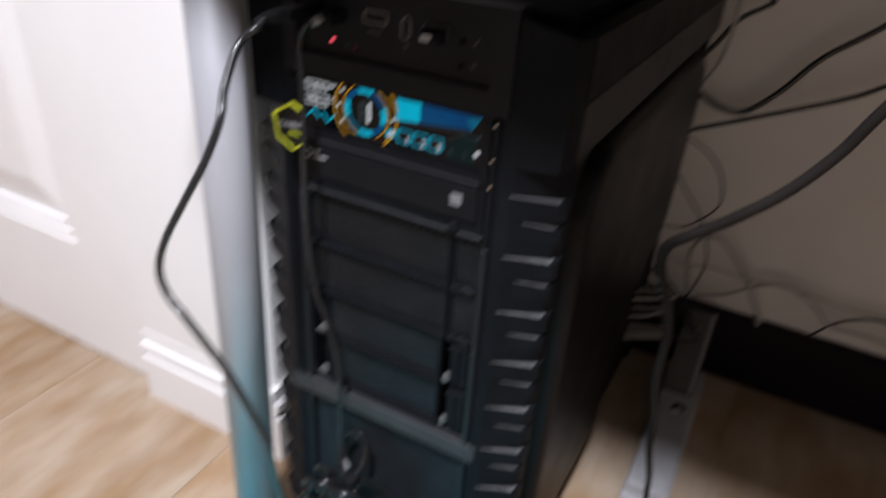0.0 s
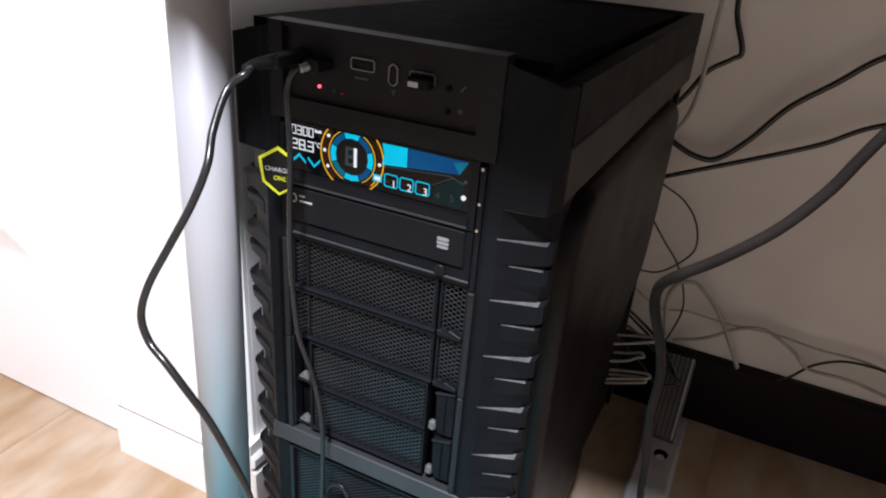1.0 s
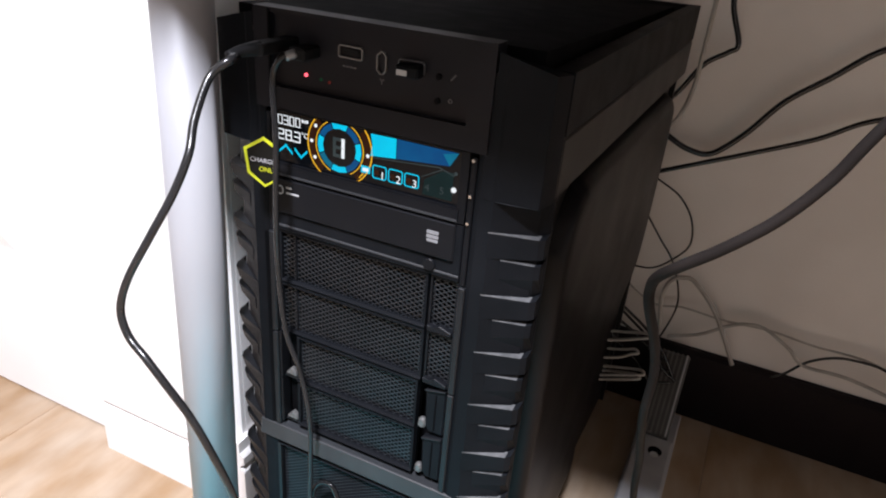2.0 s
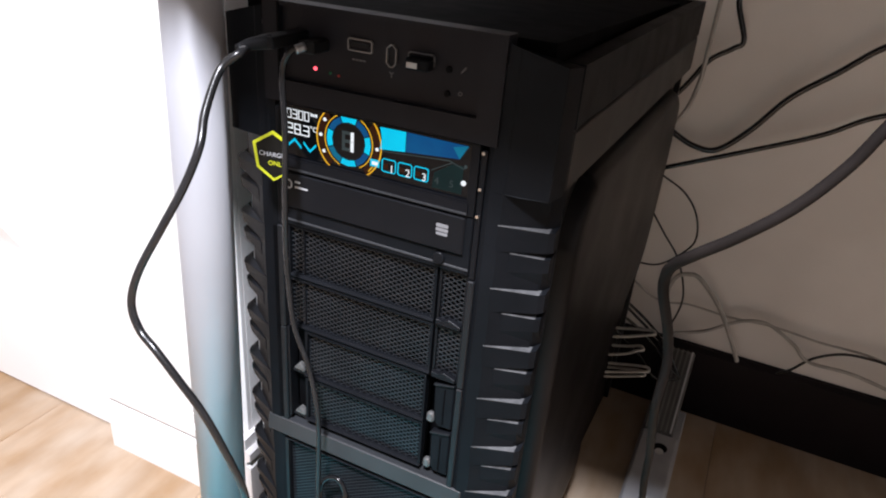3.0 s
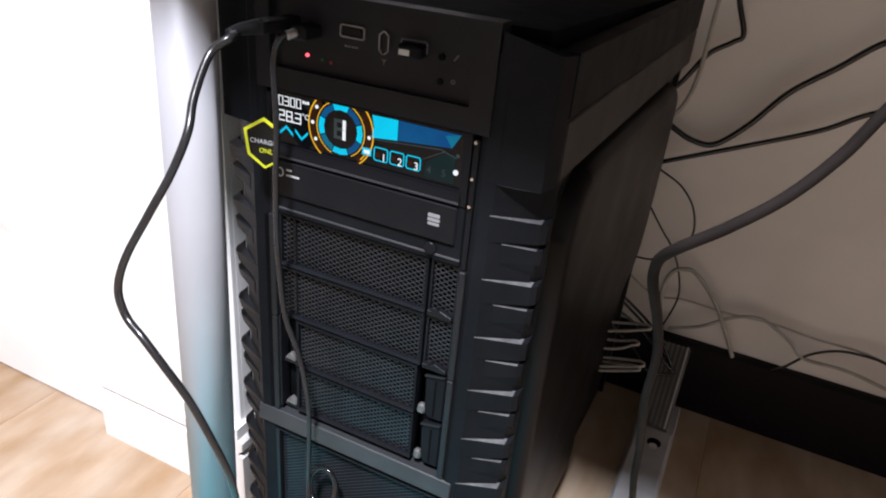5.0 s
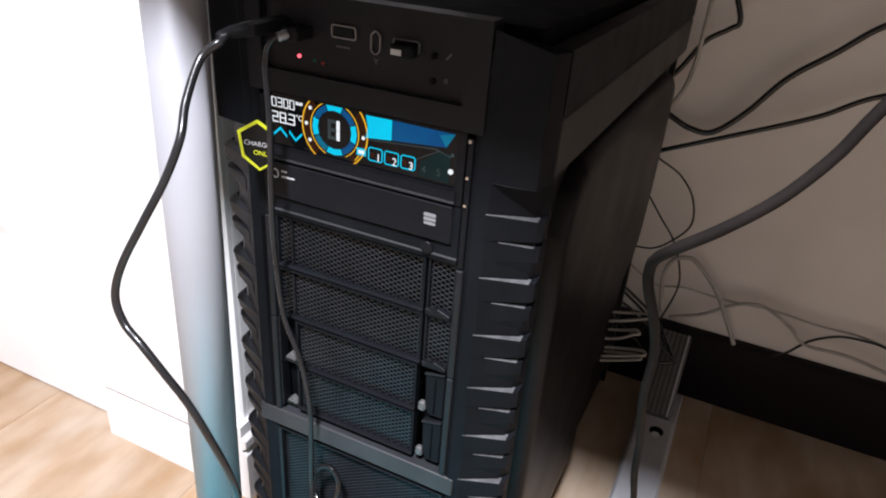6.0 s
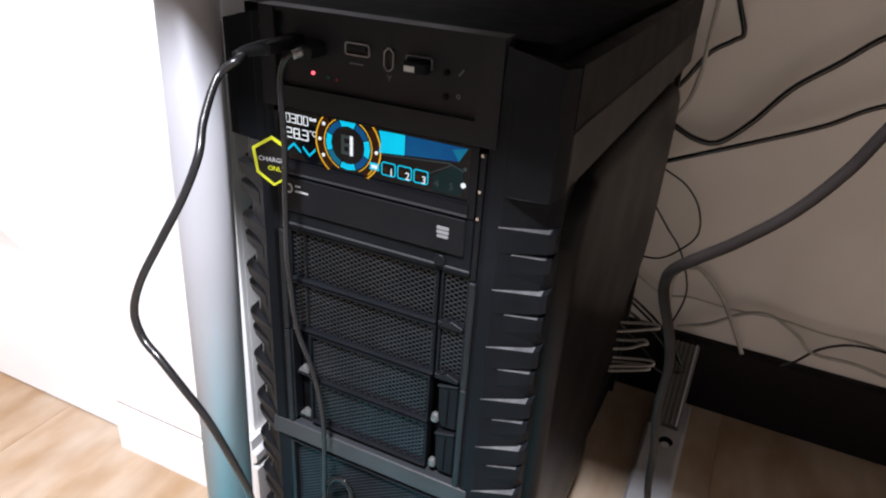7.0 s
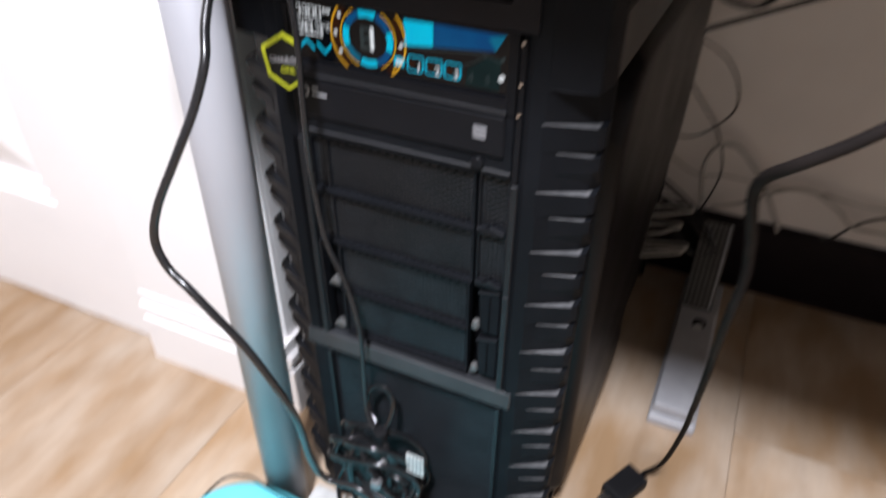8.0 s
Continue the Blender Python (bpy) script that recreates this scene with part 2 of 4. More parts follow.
SEGS = {"0": "abcdef", "1": "bc", "2": "abged", "3": "abgcd", "8": "abcdefg"}


def seven(digit, x, z, w, h, y, t, mat, parent, label=""):
    """A seven-bar digit whose lower left corner is x, z; each lit bar is a part."""
    mid = z + h / 2
    bars = {"a": (x, x + w, z + h - t, z + h), "d": (x, x + w, z, z + t), "g": (x, x + w, mid - t / 2, mid + t / 2),
            "f": (x, x + t, mid, z + h), "e": (x, x + t, z, mid), "b": (x + w - t, x + w, mid, z + h), "c": (x + w - t, x + w, z, mid)}
    for i, s in enumerate(SEGS[digit]):
        a, b, c, d = bars[s]
        part("digit_segment", box(a + 0.0001, b - 0.0001, y - 0.00002 * i, y + 0.0002, c + 0.0001, d - 0.0001), mat, parent, label)


def arc_band(cx, cz, r0, r1, a0, a1, y, bm=None, steps=24):
    """A flat curved band in the xz plane, angles in degrees."""
    bm = bm or bmesh.new()
    prev = None
    for i in range(steps + 1):
        a = radians(a0 + (a1 - a0) * i / steps)
        ring = [bm.verts.new((cx + r * math.cos(a), yy, cz + r * math.sin(a))) for r in (r0, r1) for yy in (y, y + 0.0002)]
        if prev:
            p, q = prev, ring
            for f in ((p[0], q[0], q[2], p[2]), (p[1], p[3], q[3], q[1]), (p[0], p[1], q[1], q[0]), (p[2], q[2], q[3], p[3])):
                bm.faces.new(f)
        prev = ring
    return bm


# ---- the room ----
FZ = -0.05
X0, X1, Y0, YB, H = -2.6, 2.6, -3.4, 0.573, 2.42

solo("floor", box(X0, X1, Y0, YB + 0.1, FZ - 0.06, FZ - 0.006), OAK, "oak-coloured laminate floor of long planks", "floor", "structure")
solo("wall_north", box(-0.213, X1, YB, YB + 0.1, FZ, H), WALL, "warm off-white painted wall in shade behind the computer", "wall", "structure")
solo("wall_east", box(X1, X1 + 0.1, Y0, YB + 0.1, FZ, H), ROOM, "muted grey painted side wall", "wall", "structure")
solo("wall_south", box(X0 - 0.1, X1 + 0.1, Y0 - 0.1, Y0, FZ, H), ROOM, "muted grey painted wall opposite the desk", "wall", "structure")
solo("wall_west", box(X0 - 0.1, X0, Y0, YB + 0.1, FZ, H), ROOM, "muted grey painted side wall", "wall", "structure")
solo("ceiling", box(X0 - 0.1, X1 + 0.1, Y0 - 0.1, YB + 0.2, H, H + 0.1), CEIL, "plain white ceiling", "ceiling", "structure")
bm = box(-0.345, -0.214, 0.103, YB + 0.1, FZ, H)
box(-1.46, -0.346, 0.14, 0.24, 2.01, H, bm=bm)
box(X0, -1.36, 0.103, 0.24, FZ, H, bm=bm)
box(-1.36, -0.346, 0.18, 0.24, FZ, 2.01, bm=bm)
solo("wall_door", bm, WALL, "white painted wall round the door", "wall", "structure")
bm = prism([(YB - 0.013, FZ), (YB, FZ), (YB, 0.066), (YB - 0.008, 0.066), (YB - 0.013, 0.060)], -0.199, X1, "x")
solo("baseboard", bm, SKIRT, "black-brown skirting board along the wall", "baseboard", "structure")

# door casing with a plinth at its foot
trim = thing("door_casing", (-0.35, 0.09, FZ), "white gloss-painted door casing on a moulded plinth", "door casing", kind="structure")
part("casing_board", prism([(-0.434, 0.103), (-0.434, 0.094), (-0.428, 0.0890), (-0.220, 0.0890), (-0.2145, 0.093), (-0.211, 0.097), (-0.211, 0.103)], 0.0615, 2.05), WHITE, trim)
bm = prism([(0.103, FZ), (0.083, FZ), (0.083, 0.020), (0.0885, 0.023), (0.0885, 0.028), (0.083, 0.032), (0.083, 0.042), (0.0878, 0.046), (0.0878, 0.0615), (0.103, 0.0615)], -0.430, -0.2145, "x")
part("plinth", bm, WHITE, trim, "moulded white plinth")
# the same moulding carried round the corner, along the wall that runs back
bm = prism([(-0.2135, FZ), (-0.199, FZ), (-0.199, 0.020), (-0.2045, 0.023), (-0.2045, 0.028), (-0.199, 0.032), (-0.199, 0.042), (-0.205, 0.046), (-0.205, 0.0615), (-0.2135, 0.0615)], 0.083, YB - 0.0005, "y")
# thin white board added over the return wall to make it brighter
part("brightening_board", box(-0.2135, -0.2108, 0.1035, YB - 0.0005, 0.0618, 2.05), WHITE, trim)
part("plinth_return", bm, WHITE, trim, "moulded white skirting running back round the corner")

def raised(x0, x1, z0, z1, inset, y0, y1):
    """A panel with broad sloping margins that rises from y0 to y1."""
    bm = bmesh.new()
    a = [bm.verts.new((x, y0, z)) for x, z in ((x0, z0), (x1, z0), (x1, z1), (x0, z1))]
    b = [bm.verts.new((x, y1, z)) for x, z in ((x0 + inset, z0 + inset), (x1 - inset, z0 + inset), (x1 - inset, z1 - inset), (x0 + inset, z1 - inset))]
    for i in range(4):
        bm.faces.new((a[i], a[(i + 1) % 4], b[(i + 1) % 4], b[i]))
    bm.faces.new(b)
    return bm


door = thing("door_1", (-0.9, 0.12, FZ), "closed white gloss-painted panel door", "door", kind="structure")
DL, DR, DB = -1.32, -0.436, FZ + 0.003
part("door_leaf", box(DL, DR, 0.122, 0.155, DB, 1.99), WHITE, door)
bm = plate_with_hole((DL, DR, DB, 0.80), (DL + 0.115, -0.553, 0.142, 0.72), 0.107, 0.1215)
plate_with_hole((DL, DR, 0.80, 1.99), (DL + 0.115, -0.553, 0.90, 1.87), 0.107, 0.1215, bm)
part("door_frame", bm, WHITE, door)
for z0, z1 in ((0.142, 0.72), (0.90, 1.87)):
    for k, (d, y0) in enumerate(((0.012, 0.1105), (0.022, 0.1145))):
        g = 0.012 * k
        part("panel_moulding", plate_with_hole((DL + 0.1152 + g, -0.5532 - g, z0 + 0.0002 + g, z1 - 0.0002 - g), (DL + 0.115 + g + 0.012, -0.553 - g - 0.012, z0 + g + 0.012, z1 - g - 0.012), y0, 0.1215), WHITE, door)
    part("panel", raised(DL + 0.142, -0.580, z0 + 0.027, z1 - 0.027, 0.045, 0.1218, 0.1125), WHITE, door)

# ---- desk that stands over the tower, with its leg ----
LEG = (-0.1408, -0.0232)
desk = thing("desk", (LEG[0], LEG[1], FZ), "desk with a round silver-grey metal leg", "desk")
LEAN = Matrix.Translation((LEG[0], LEG[1], FZ)) @ pose(0, 0, 0, 0, 1.50, 0)
bm = cyl((0, 0, 0.3805), 0.0202, 0.760, sides=64)
bm.transform(LEAN)
part("leg", bm, COLUMN, desk, "round silver-grey metal leg", True)
part("tabletop", box(-0.171, 1.45, -0.148, YB - 0.004, 0.711, 0.735, 0.003), DESK, desk)

# ---- the computer tower ----
tower = thing("computer_tower", (0, 0.26, FZ), "tall black gaming computer tower standing on the floor", "computer")
TOP, BOT = 0.544, -0.030
for s in (1, -1):
    bm = prism([(s * 0.1255, 0.028), (s * 0.137, 0.512), (s * 0.131, 0.512), (s * 0.1195, 0.028)], BOT, 0.503)
    for v in bm.verts:
        v.co.x -= s * 0.013
    part("side_panel", bm, STEEL, tower, "black painted steel side panel")
    part("shoulder", prism([(s * 0.1255, 0.022), (s * 0.137, 0.512), (s * 0.126, 0.512), (s * 0.116, 0.022)], 0.466, 0.5042, bevel=0.001), STEEL, tower)
    bm = prism([(s * 0.1255, 0.022), (s * 0.137, 0.512), (s * 0.125, 0.512), (s * 0.112, 0.022)], 0.5062, TOP)
    part("top_rail", bm, BLACK, tower)


def bulge(s):
    """The raised field pressed into the side panel."""
    out = [(0.125, 0.453), (0.100, 0.446), (0.083, 0.431), (0.074, 0.410), (0.070, 0.380), (0.068, 0.21), (0.066, 0.04), (0.09, 0.0), (0.28, 0.0), (0.292, 0.06), (0.31, 0.12), (0.34, 0.160), (0.41, 0.203), (0.480, 0.245), (0.496, 0.410), (0.480, 0.443), (0.44, 0.450), (0.27, 0.452)]
    k = len(out)
    out = [(q.x, q.y) for q in glide([(*out[(i - 1) % k], 0) for i in range(k + 3)], 5)[5:5 + 5 * k]]
    cy, cz = 0.23, 0.25
    bm = bmesh.new()
    rings = []
    for k, d in ((1.0, -0.0132), (0.993, -0.0085), (0.985, -0.0045), (0.975, -0.0012), (0.962, 0.0010), (0.946, 0.0020), (0.90, 0.0022)):
        ring = []
        for y, z in out:
            y, z = cy + (y - cy) * k, cz + (z - cz) * k
            x = 0.1255 + (y - 0.028) * 0.0238 + d - 0.0004
            ring.append(bm.verts.new((s * x, y, z)))
        rings.append(ring)
    k = len(out)
    for a, b in zip(rings, rings[1:]):
        for i in range(k):
            bm.faces.new((a[i], b[i], b[(i + 1) % k], a[(i + 1) % k]))
    bm.faces.new(rings[-1])
    return bm


# same sheet as the side panel, coloured darker for its shade
part("raised_field", bulge(1), STEELSHADE, tower, smooth=True)
part("raised_field", bulge(-1), STEELSHADE, tower, smooth=True)
part("rear_panel", box(-0.130, 0.130, 0.504, 0.511, BOT, TOP), STEEL, tower)
part("bottom_panel", box(-0.119, 0.119, 0.03, 0.503, BOT, BOT + 0.008), STEEL, tower)
part("top_panel", prism([(0.0125, 0.530), (0.503, 0.530), (0.503, 0.540), (0.0125, 0.555)], -0.1095, 0.1095, "x"), DEEP, tower, "black vented top")
for i in range(29):
    y = 0.06 + i * 0.0145
    part("top_slat", box(0.1085 + 0.0265 * (y - 0.022), 0.1125 + 0.0265 * (y - 0.022), y, y + 0.006, 0.529, 0.5425), BLACK, tower)
for x in (-0.10, 0.10):
    for y in (0.06, 0.46):
        part("foot", cyl((x, y, FZ + 0.010), 0.018, 0.0199, sides=20, bevel=0.003), RUBBER, tower, "black rubber foot", True)
part("inner_shell", box(-0.079, 0.079, 0.03, 0.034, -0.025, 0.5435), DEEP, tower)

# front wings with their cooling fins
def louvre(s, xa, xb, z, tall, proud, under=0.0, fall=0.0):
    """A wedge that starts flush at its inner tip and stands out at its outer end, with a sloping upper face."""
    def base(x):
        return -0.001 + max(0.0, (x - 0.093)) * 0.6923
    bm = bmesh.new()
    xo = xb + 0.0035
    rise = 0.0032 if s > 0 else 0.0
    pts = [(xa, base(xa) - 0.0004, z + rise), (xb, base(xb) + 0.001, z - fall * 0.6), (xb, base(xb) - proud, z - fall - proud * 0.18), (xa, base(xa) - 0.0006, z + rise - 0.0008),
           (xa, base(xa) + 0.001, z - tall - under), (xb, base(xb) + 0.001, z - tall - under), (xb, base(xb) - proud * (0.85 if s > 0 else 0.65), z - tall + 0.001), (xa, base(xa) - 0.0004, z - tall + 0.001)]
    v = [bm.verts.new((s * x, y, zz)) for x, y, zz in pts]
    o = [bm.verts.new((s * xo, y, zz)) for y, zz in ((base(xb) + 0.008, z - fall), (base(xb) - proud * 0.35, z - fall - proud * 0.18), (base(xb) - proud * (0.25 if s > 0 else 0.20), z - tall + 0.001), (base(xb) + 0.008, z - tall - under))]
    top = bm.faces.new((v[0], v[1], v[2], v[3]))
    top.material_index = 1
    for f in ((v[3], v[2], v[6], v[7]), (v[7], v[6], v[5], v[4]), (v[0], v[3], v[7], v[4]),
              (v[1], o[0], o[1], v[2]), (v[2], o[1], o[2], v[6]), (v[6], o[2], o[3], v[5]), (o[0], o[3], o[2], o[1]), (v[0], v[4], v[5], v[1]), (v[1], v[5], o[3], o[0])):
        bm.faces.new(f)
    return bm


for s in (1, -1):
    wing = part("wing", prism([(s * 0.080, 0.03), (s * 0.080, 0.001), (s * 0.084, -0.001), (s * 0.093, -0.001), (s * 0.119, 0.017), (s * 0.1245, 0.0275), (s * 0.1245, 0.03)], BOT, TOP - 0.003), BLACK, tower, "angular black plastic front wing")
    cap = part("wing_cap", prism([(s * 0.0862, -0.0015), (s * 0.121, 0.0025), (s * 0.1252, 0.0205), (s * 0.119, 0.0165), (s * 0.093, -0.0012)], 0.4635, TOP, bevel=0.0006), BLACK, wing)
    for v in cap.data.vertices:
        if v.co.z > 0.53:
            v.co.z = 0.5535 - (abs(v.co.x) - 0.0862) * 0.27
    for i in range(10):
        z = 0.4402 - 0.0455 * i
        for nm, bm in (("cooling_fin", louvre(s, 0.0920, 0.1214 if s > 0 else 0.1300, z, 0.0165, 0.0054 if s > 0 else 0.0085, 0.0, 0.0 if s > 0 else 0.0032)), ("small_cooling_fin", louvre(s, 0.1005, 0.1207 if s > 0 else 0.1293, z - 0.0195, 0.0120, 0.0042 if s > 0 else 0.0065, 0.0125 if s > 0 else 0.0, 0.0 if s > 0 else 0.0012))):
            # only the right-hand fins get the painted highlight on top
            part(nm, bm, BLACK, wing).data.materials.append(LEDGELIT if s > 0 else BLACK)
    part("rail", box(min(s * 0.0755, s * 0.0795), max(s * 0.0755, s * 0.0795), -0.0005, 0.02, 0.3985, 0.4885, 0.0006), SATIN, tower)
    part("rail", box(min(s * 0.0755, s * 0.0805), max(s * 0.0755, s * 0.0805), -0.0018, 0.02, 0.2125, 0.3080, 0.0008), GREYRAIL, tower)
    part("rail", box(min(s * 0.0755, s * 0.0805), max(s * 0.0755, s * 0.0805), -0.0018, 0.02, 0.3088, 0.3978, 0.0008), GREYRAIL, tower)

# input and output panel
io = part("io_panel", plate_with_hole((-0.0855, 0.0855, 0.4925, 0.5575), (-0.0725, 0.0705, 0.5075, 0.5545), -0.0025, 0.012), PANEL, tower, "black plastic front port panel")
part("port_recess", box(-0.0727, 0.0707, 0.0015, 0.011, 0.507, 0.555), PANEL, io)
part("gap", box(-0.0735, -0.0718, -0.0032, -0.0024, 0.508, 0.557), DEEP, io)


def rounded(x0, x1, z0, z1, c):
    return [(x0 + c, z0), (x1 - c, z0), (x1, z0 + c), (x1, z1 - c), (x1 - c, z1), (x0 + c, z1), (x0, z1 - c), (x0, z0 + c)]


def ring_prism(x0, x1, z0, z1, c, wall, y0, y1):
    bm = bmesh.new()
    a, b = rounded(x0, x1, z0, z1, c), rounded(x0 + wall, x1 - wall, z0 + wall, z1 - wall, max(c - wall * 0.6, 0.0002))
    vs = [[bm.verts.new((x, y, z)) for x, z in r] for r, y in ((a, y0), (a, y1), (b, y0), (b, y1))]
    k = len(a)
    for i in range(k):
        j = (i + 1) % k
        bm.faces.new((vs[0][i], vs[0][j], vs[2][j], vs[2][i]))
        bm.faces.new((vs[0][i], vs[1][i], vs[1][j], vs[0][j]))
        bm.faces.new((vs[2][i], vs[2][j], vs[3][j], vs[3][i]))
        bm.faces.new((vs[1][i], vs[3][i], vs[3][j], vs[1][j]))
    return bm


part("usb_port", ring_prism(-0.0215, -0.0035, 0.5335, 0.5415, 0.0012, 0.0008, -0.0002, 0.003), PORTRIM, io, "steel-rimmed USB port")
part("port_tongue", box(-0.0185, -0.0065, 0.0006, 0.0018, 0.5370, 0.5392), RUBBER, io)
part("firewire_port", ring_prism(0.0065, 0.0135, 0.5275, 0.5415, 0.0025, 0.0007, -0.0002, 0.003), PORTRIM, io, "steel-rimmed upright port")
part("usb_port", ring_prism(0.0215, 0.0395, 0.5315, 0.5395, 0.0012, 0.0007, 0.0000, 0.003), DIMPRINT, io, "USB port")
part("receiver", box(0.0235, 0.0390, -0.008, 0.0018, 0.5300, 0.5375, 0.0012), BLACK, io, "stubby black wireless receiver")
part("receiver_mark", box(0.0250, 0.0320, -0.0084, -0.0078, 0.5315, 0.5348), GREYPRINT, io)
for z in (0.5325, 0.518):
    part("audio_jack", cyl((0.0490, 0.0010, z), 0.0019, 0.0016, "y", 16), DEEP, io)
part("port_symbol", prism([(0.0565, 0.5318), (0.0572, 0.5314), (0.0602, 0.5350), (0.0594, 0.5356)], 0.0011, 0.0018, "y"), DIMPRINT, io)
part("port_symbol", ring_prism(0.0560, 0.0588, 0.5180, 0.5206, 0.0009, 0.0005, 0.0011, 0.0018), DIMPRINT, io)
part("port_symbol", prism([(0.0083, 0.5245), (0.0098, 0.5232), (0.0098, 0.5212), (0.0103, 0.5212), (0.0103, 0.5232), (0.0118, 0.5245), (0.0112, 0.5249), (0.01005, 0.5239), (0.0089, 0.5249)], 0.0011, 0.0018, "y"), DIMPRINT, io)
for k in range(4):
    part("port_symbol", box(-0.0185 + 0.0026 * k, -0.0166 + 0.0026 * k, 0.0011, 0.0018, 0.5278, 0.5287), DIMPRINT, io)
for x, z, r, mat, nm in ((-0.0465, 0.5180, 0.0012, GLOW_RED, "glowing red LED"), (-0.0350, 0.5168, 0.0009, GLOW_DULLGREEN, "dull green LED"), (-0.0285, 0.5160, 0.0009, GLOW_DULLRED, "dull red LED")):
    part("led", cyl((x, 0.0010, z), r, 0.0016, "y", 14, 0.0003), mat, io, nm, True)

# fan controller with its lit screen
fan = part("fan_controller", plate_with_hole((-0.0748, 0.0748, 0.4435, 0.4915), (-0.0722, 0.0692, 0.4535, 0.4905), -0.001, 0.02), SATIN, tower, "fan controller with a lit colour screen")
part("screen", box(-0.0722, 0.0692, 0.0015, 0.004, 0.4535, 0.4905), GLASS, fan, "black glossy screen")
part("screen_lip", prism([(-0.0025, 0.4445), (-0.001, 0.4445), (-0.001, 0.4525), (-0.0018, 0.4525)], -0.074, 0.0705, "x"), SATIN, fan)
part("screen_lip_edge", prism([(-0.0030, 0.4447), (-0.0025, 0.4447), (-0.0022, 0.4462), (-0.0027, 0.4459)], -0.074, 0.0705, "x"), GREYBAR, fan)
E0 = 0.0011
for k, dg in enumerate("0300"):
    seven(dg, -0.0708 + k * 0.0049, 0.4808, 0.0041, 0.0068, E0, 0.0008, GLOW_WHITE, fan)
for k in range(3):
    part("unit_mark", box(-0.0508 + 0.0019 * k, -0.0494 + 0.0019 * k, E0, E0 + 0.0002, 0.4851, 0.4872 - 0.0004 * (k % 2)), GLOW_WHITE, fan)
for k, dg in enumerate("28"):
    seven(dg, -0.0710 + k * 0.0064, 0.4700, 0.0054, 0.0078, E0, 0.0010, GLOW_WHITE, fan)
part("decimal_point", box(-0.0588, -0.0576, E0, E0 + 0.0002, 0.4700, 0.4712), GLOW_WHITE, fan)
seven("3", -0.0572, 0.4700, 0.0052, 0.0078, E0, 0.0010, GLOW_WHITE, fan)
lettering("°C", 0.0036, -0.0513, 0.4745, E0, GLOW_WHITE, "unit_mark", fan)
part("up_arrow", prism([(-0.0700, 0.4603), (-0.0645, 0.4652), (-0.0590, 0.4603), (-0.0590, 0.4622), (-0.0645, 0.4673), (-0.0700, 0.4622)], E0, E0 + 0.0002, "y"), GLOW_CYAN, fan)
part("down_arrow", prism([(-0.0570, 0.4662), (-0.0518, 0.4610), (-0.0466, 0.4662), (-0.0466, 0.4642), (-0.0518, 0.4590), (-0.0570, 0.4642)], E0, E0 + 0.0002, "y"), GLOW_CYAN, fan)
CX, CZ = -0.0205, 0.4735
for a0, a1 in ((132, 236), (-58, 42)):
    part("gauge_ring", arc_band(CX, CZ, 0.0248, 0.0257, a0, a1, E0), GLOW_AMBER, fan)
    part("gauge_band", arc_band(CX, CZ, 0.0200, 0.0247, a0 + 3, a1 - 3, E0 + 0.0002), GLOW_BROWN, fan)
for a0, a1 in ((112, 248), (-62, 64)):
    part("gauge_ring", arc_band(CX, CZ, 0.0184, 0.0190, a0, a1, E0), GLOW_AMBER, fan)
for a in (148, 178, 208, -2):
    part("gauge_lamp", cyl((CX + 0.0222 * math.cos(radians(a)), E0 + 0.0001, CZ + 0.0222 * math.sin(radians(a))), 0.0013, 0.0004, "y", 12), GLOW_WHITE, fan)
for k in range(8):
    a = 22.5 + 45 * k
    part("dial_segment", arc_band(CX, CZ, 0.0132, 0.0173, a + 1.5, a + 43.5, E0, steps=2), (GLOW_BLUE, GLOW_CYAN, GLOW_BLUE, GLOW_CYAN, GLOW_EDGE, GLOW_CYAN, GLOW_BLUE, GLOW_CYAN)[k], fan)
seven("8", CX - 0.0052, CZ - 0.0068, 0.0095, 0.0138, E0 + 0.0001, 0.0024, GLOW_DIM, fan, "unlit digit")
seven("1", CX - 0.0052, CZ - 0.0068, 0.0095, 0.0138, E0 - 0.0002, 0.0026, GLOW_WHITE, fan)
part("speed_bar", prism([(0.0035, 0.4885), (0.0050, 0.4810), (0.0035, 0.4735), (0.0225, 0.4755), (0.0225, 0.4888)], E0, E0 + 0.0002, "y"), GLOW_CYAN, fan)
part("speed_bar", prism([(0.0230, 0.4888), (0.0230, 0.4756), (0.0610, 0.4790), (0.0665, 0.4885)], E0, E0 + 0.0002, "y"), GLOW_BLUE, fan)
part("speed_bar_end", prism([(0.0560, 0.4860), (0.0610, 0.4790), (0.0665, 0.4885)], E0 - 0.0002, E0, "y"), GLOW_EDGE, fan)
for k in range(3):
    x = 0.0055 + 0.0120 * k
    part("channel_box", ring_prism(x, x + 0.0108, 0.4585, 0.4680, 0.0012, 0.0007, E0, E0 + 0.0003), GLOW_CYAN, fan)
    lettering("123"[k], 0.0052, x + 0.0058, 0.4590, E0, GLOW_WHITE, "channel_number", fan)
    part("channel_mark", box(x + 0.0015, x + 0.0050, E0, E0 + 0.0002, 0.4612, 0.4645), GLOW_BROWN, fan)
part("mode_box", box(-0.0032, 0.0038, E0, E0 + 0.0002, 0.4605, 0.4655, 0), GLOW_CYAN, fan)
part("mode_mark", box(-0.0018, 0.0026, E0 - 0.0003, E0 - 0.0001, 0.4618, 0.4642), GLOW_WHITE, fan)
part("pointer", prism([(-0.0050, 0.4560), (-0.0040, 0.4560), (-0.0010, 0.4600), (-0.0020, 0.4600)], E0, E0 + 0.0002, "y"), GLOW_AMBER, fan)
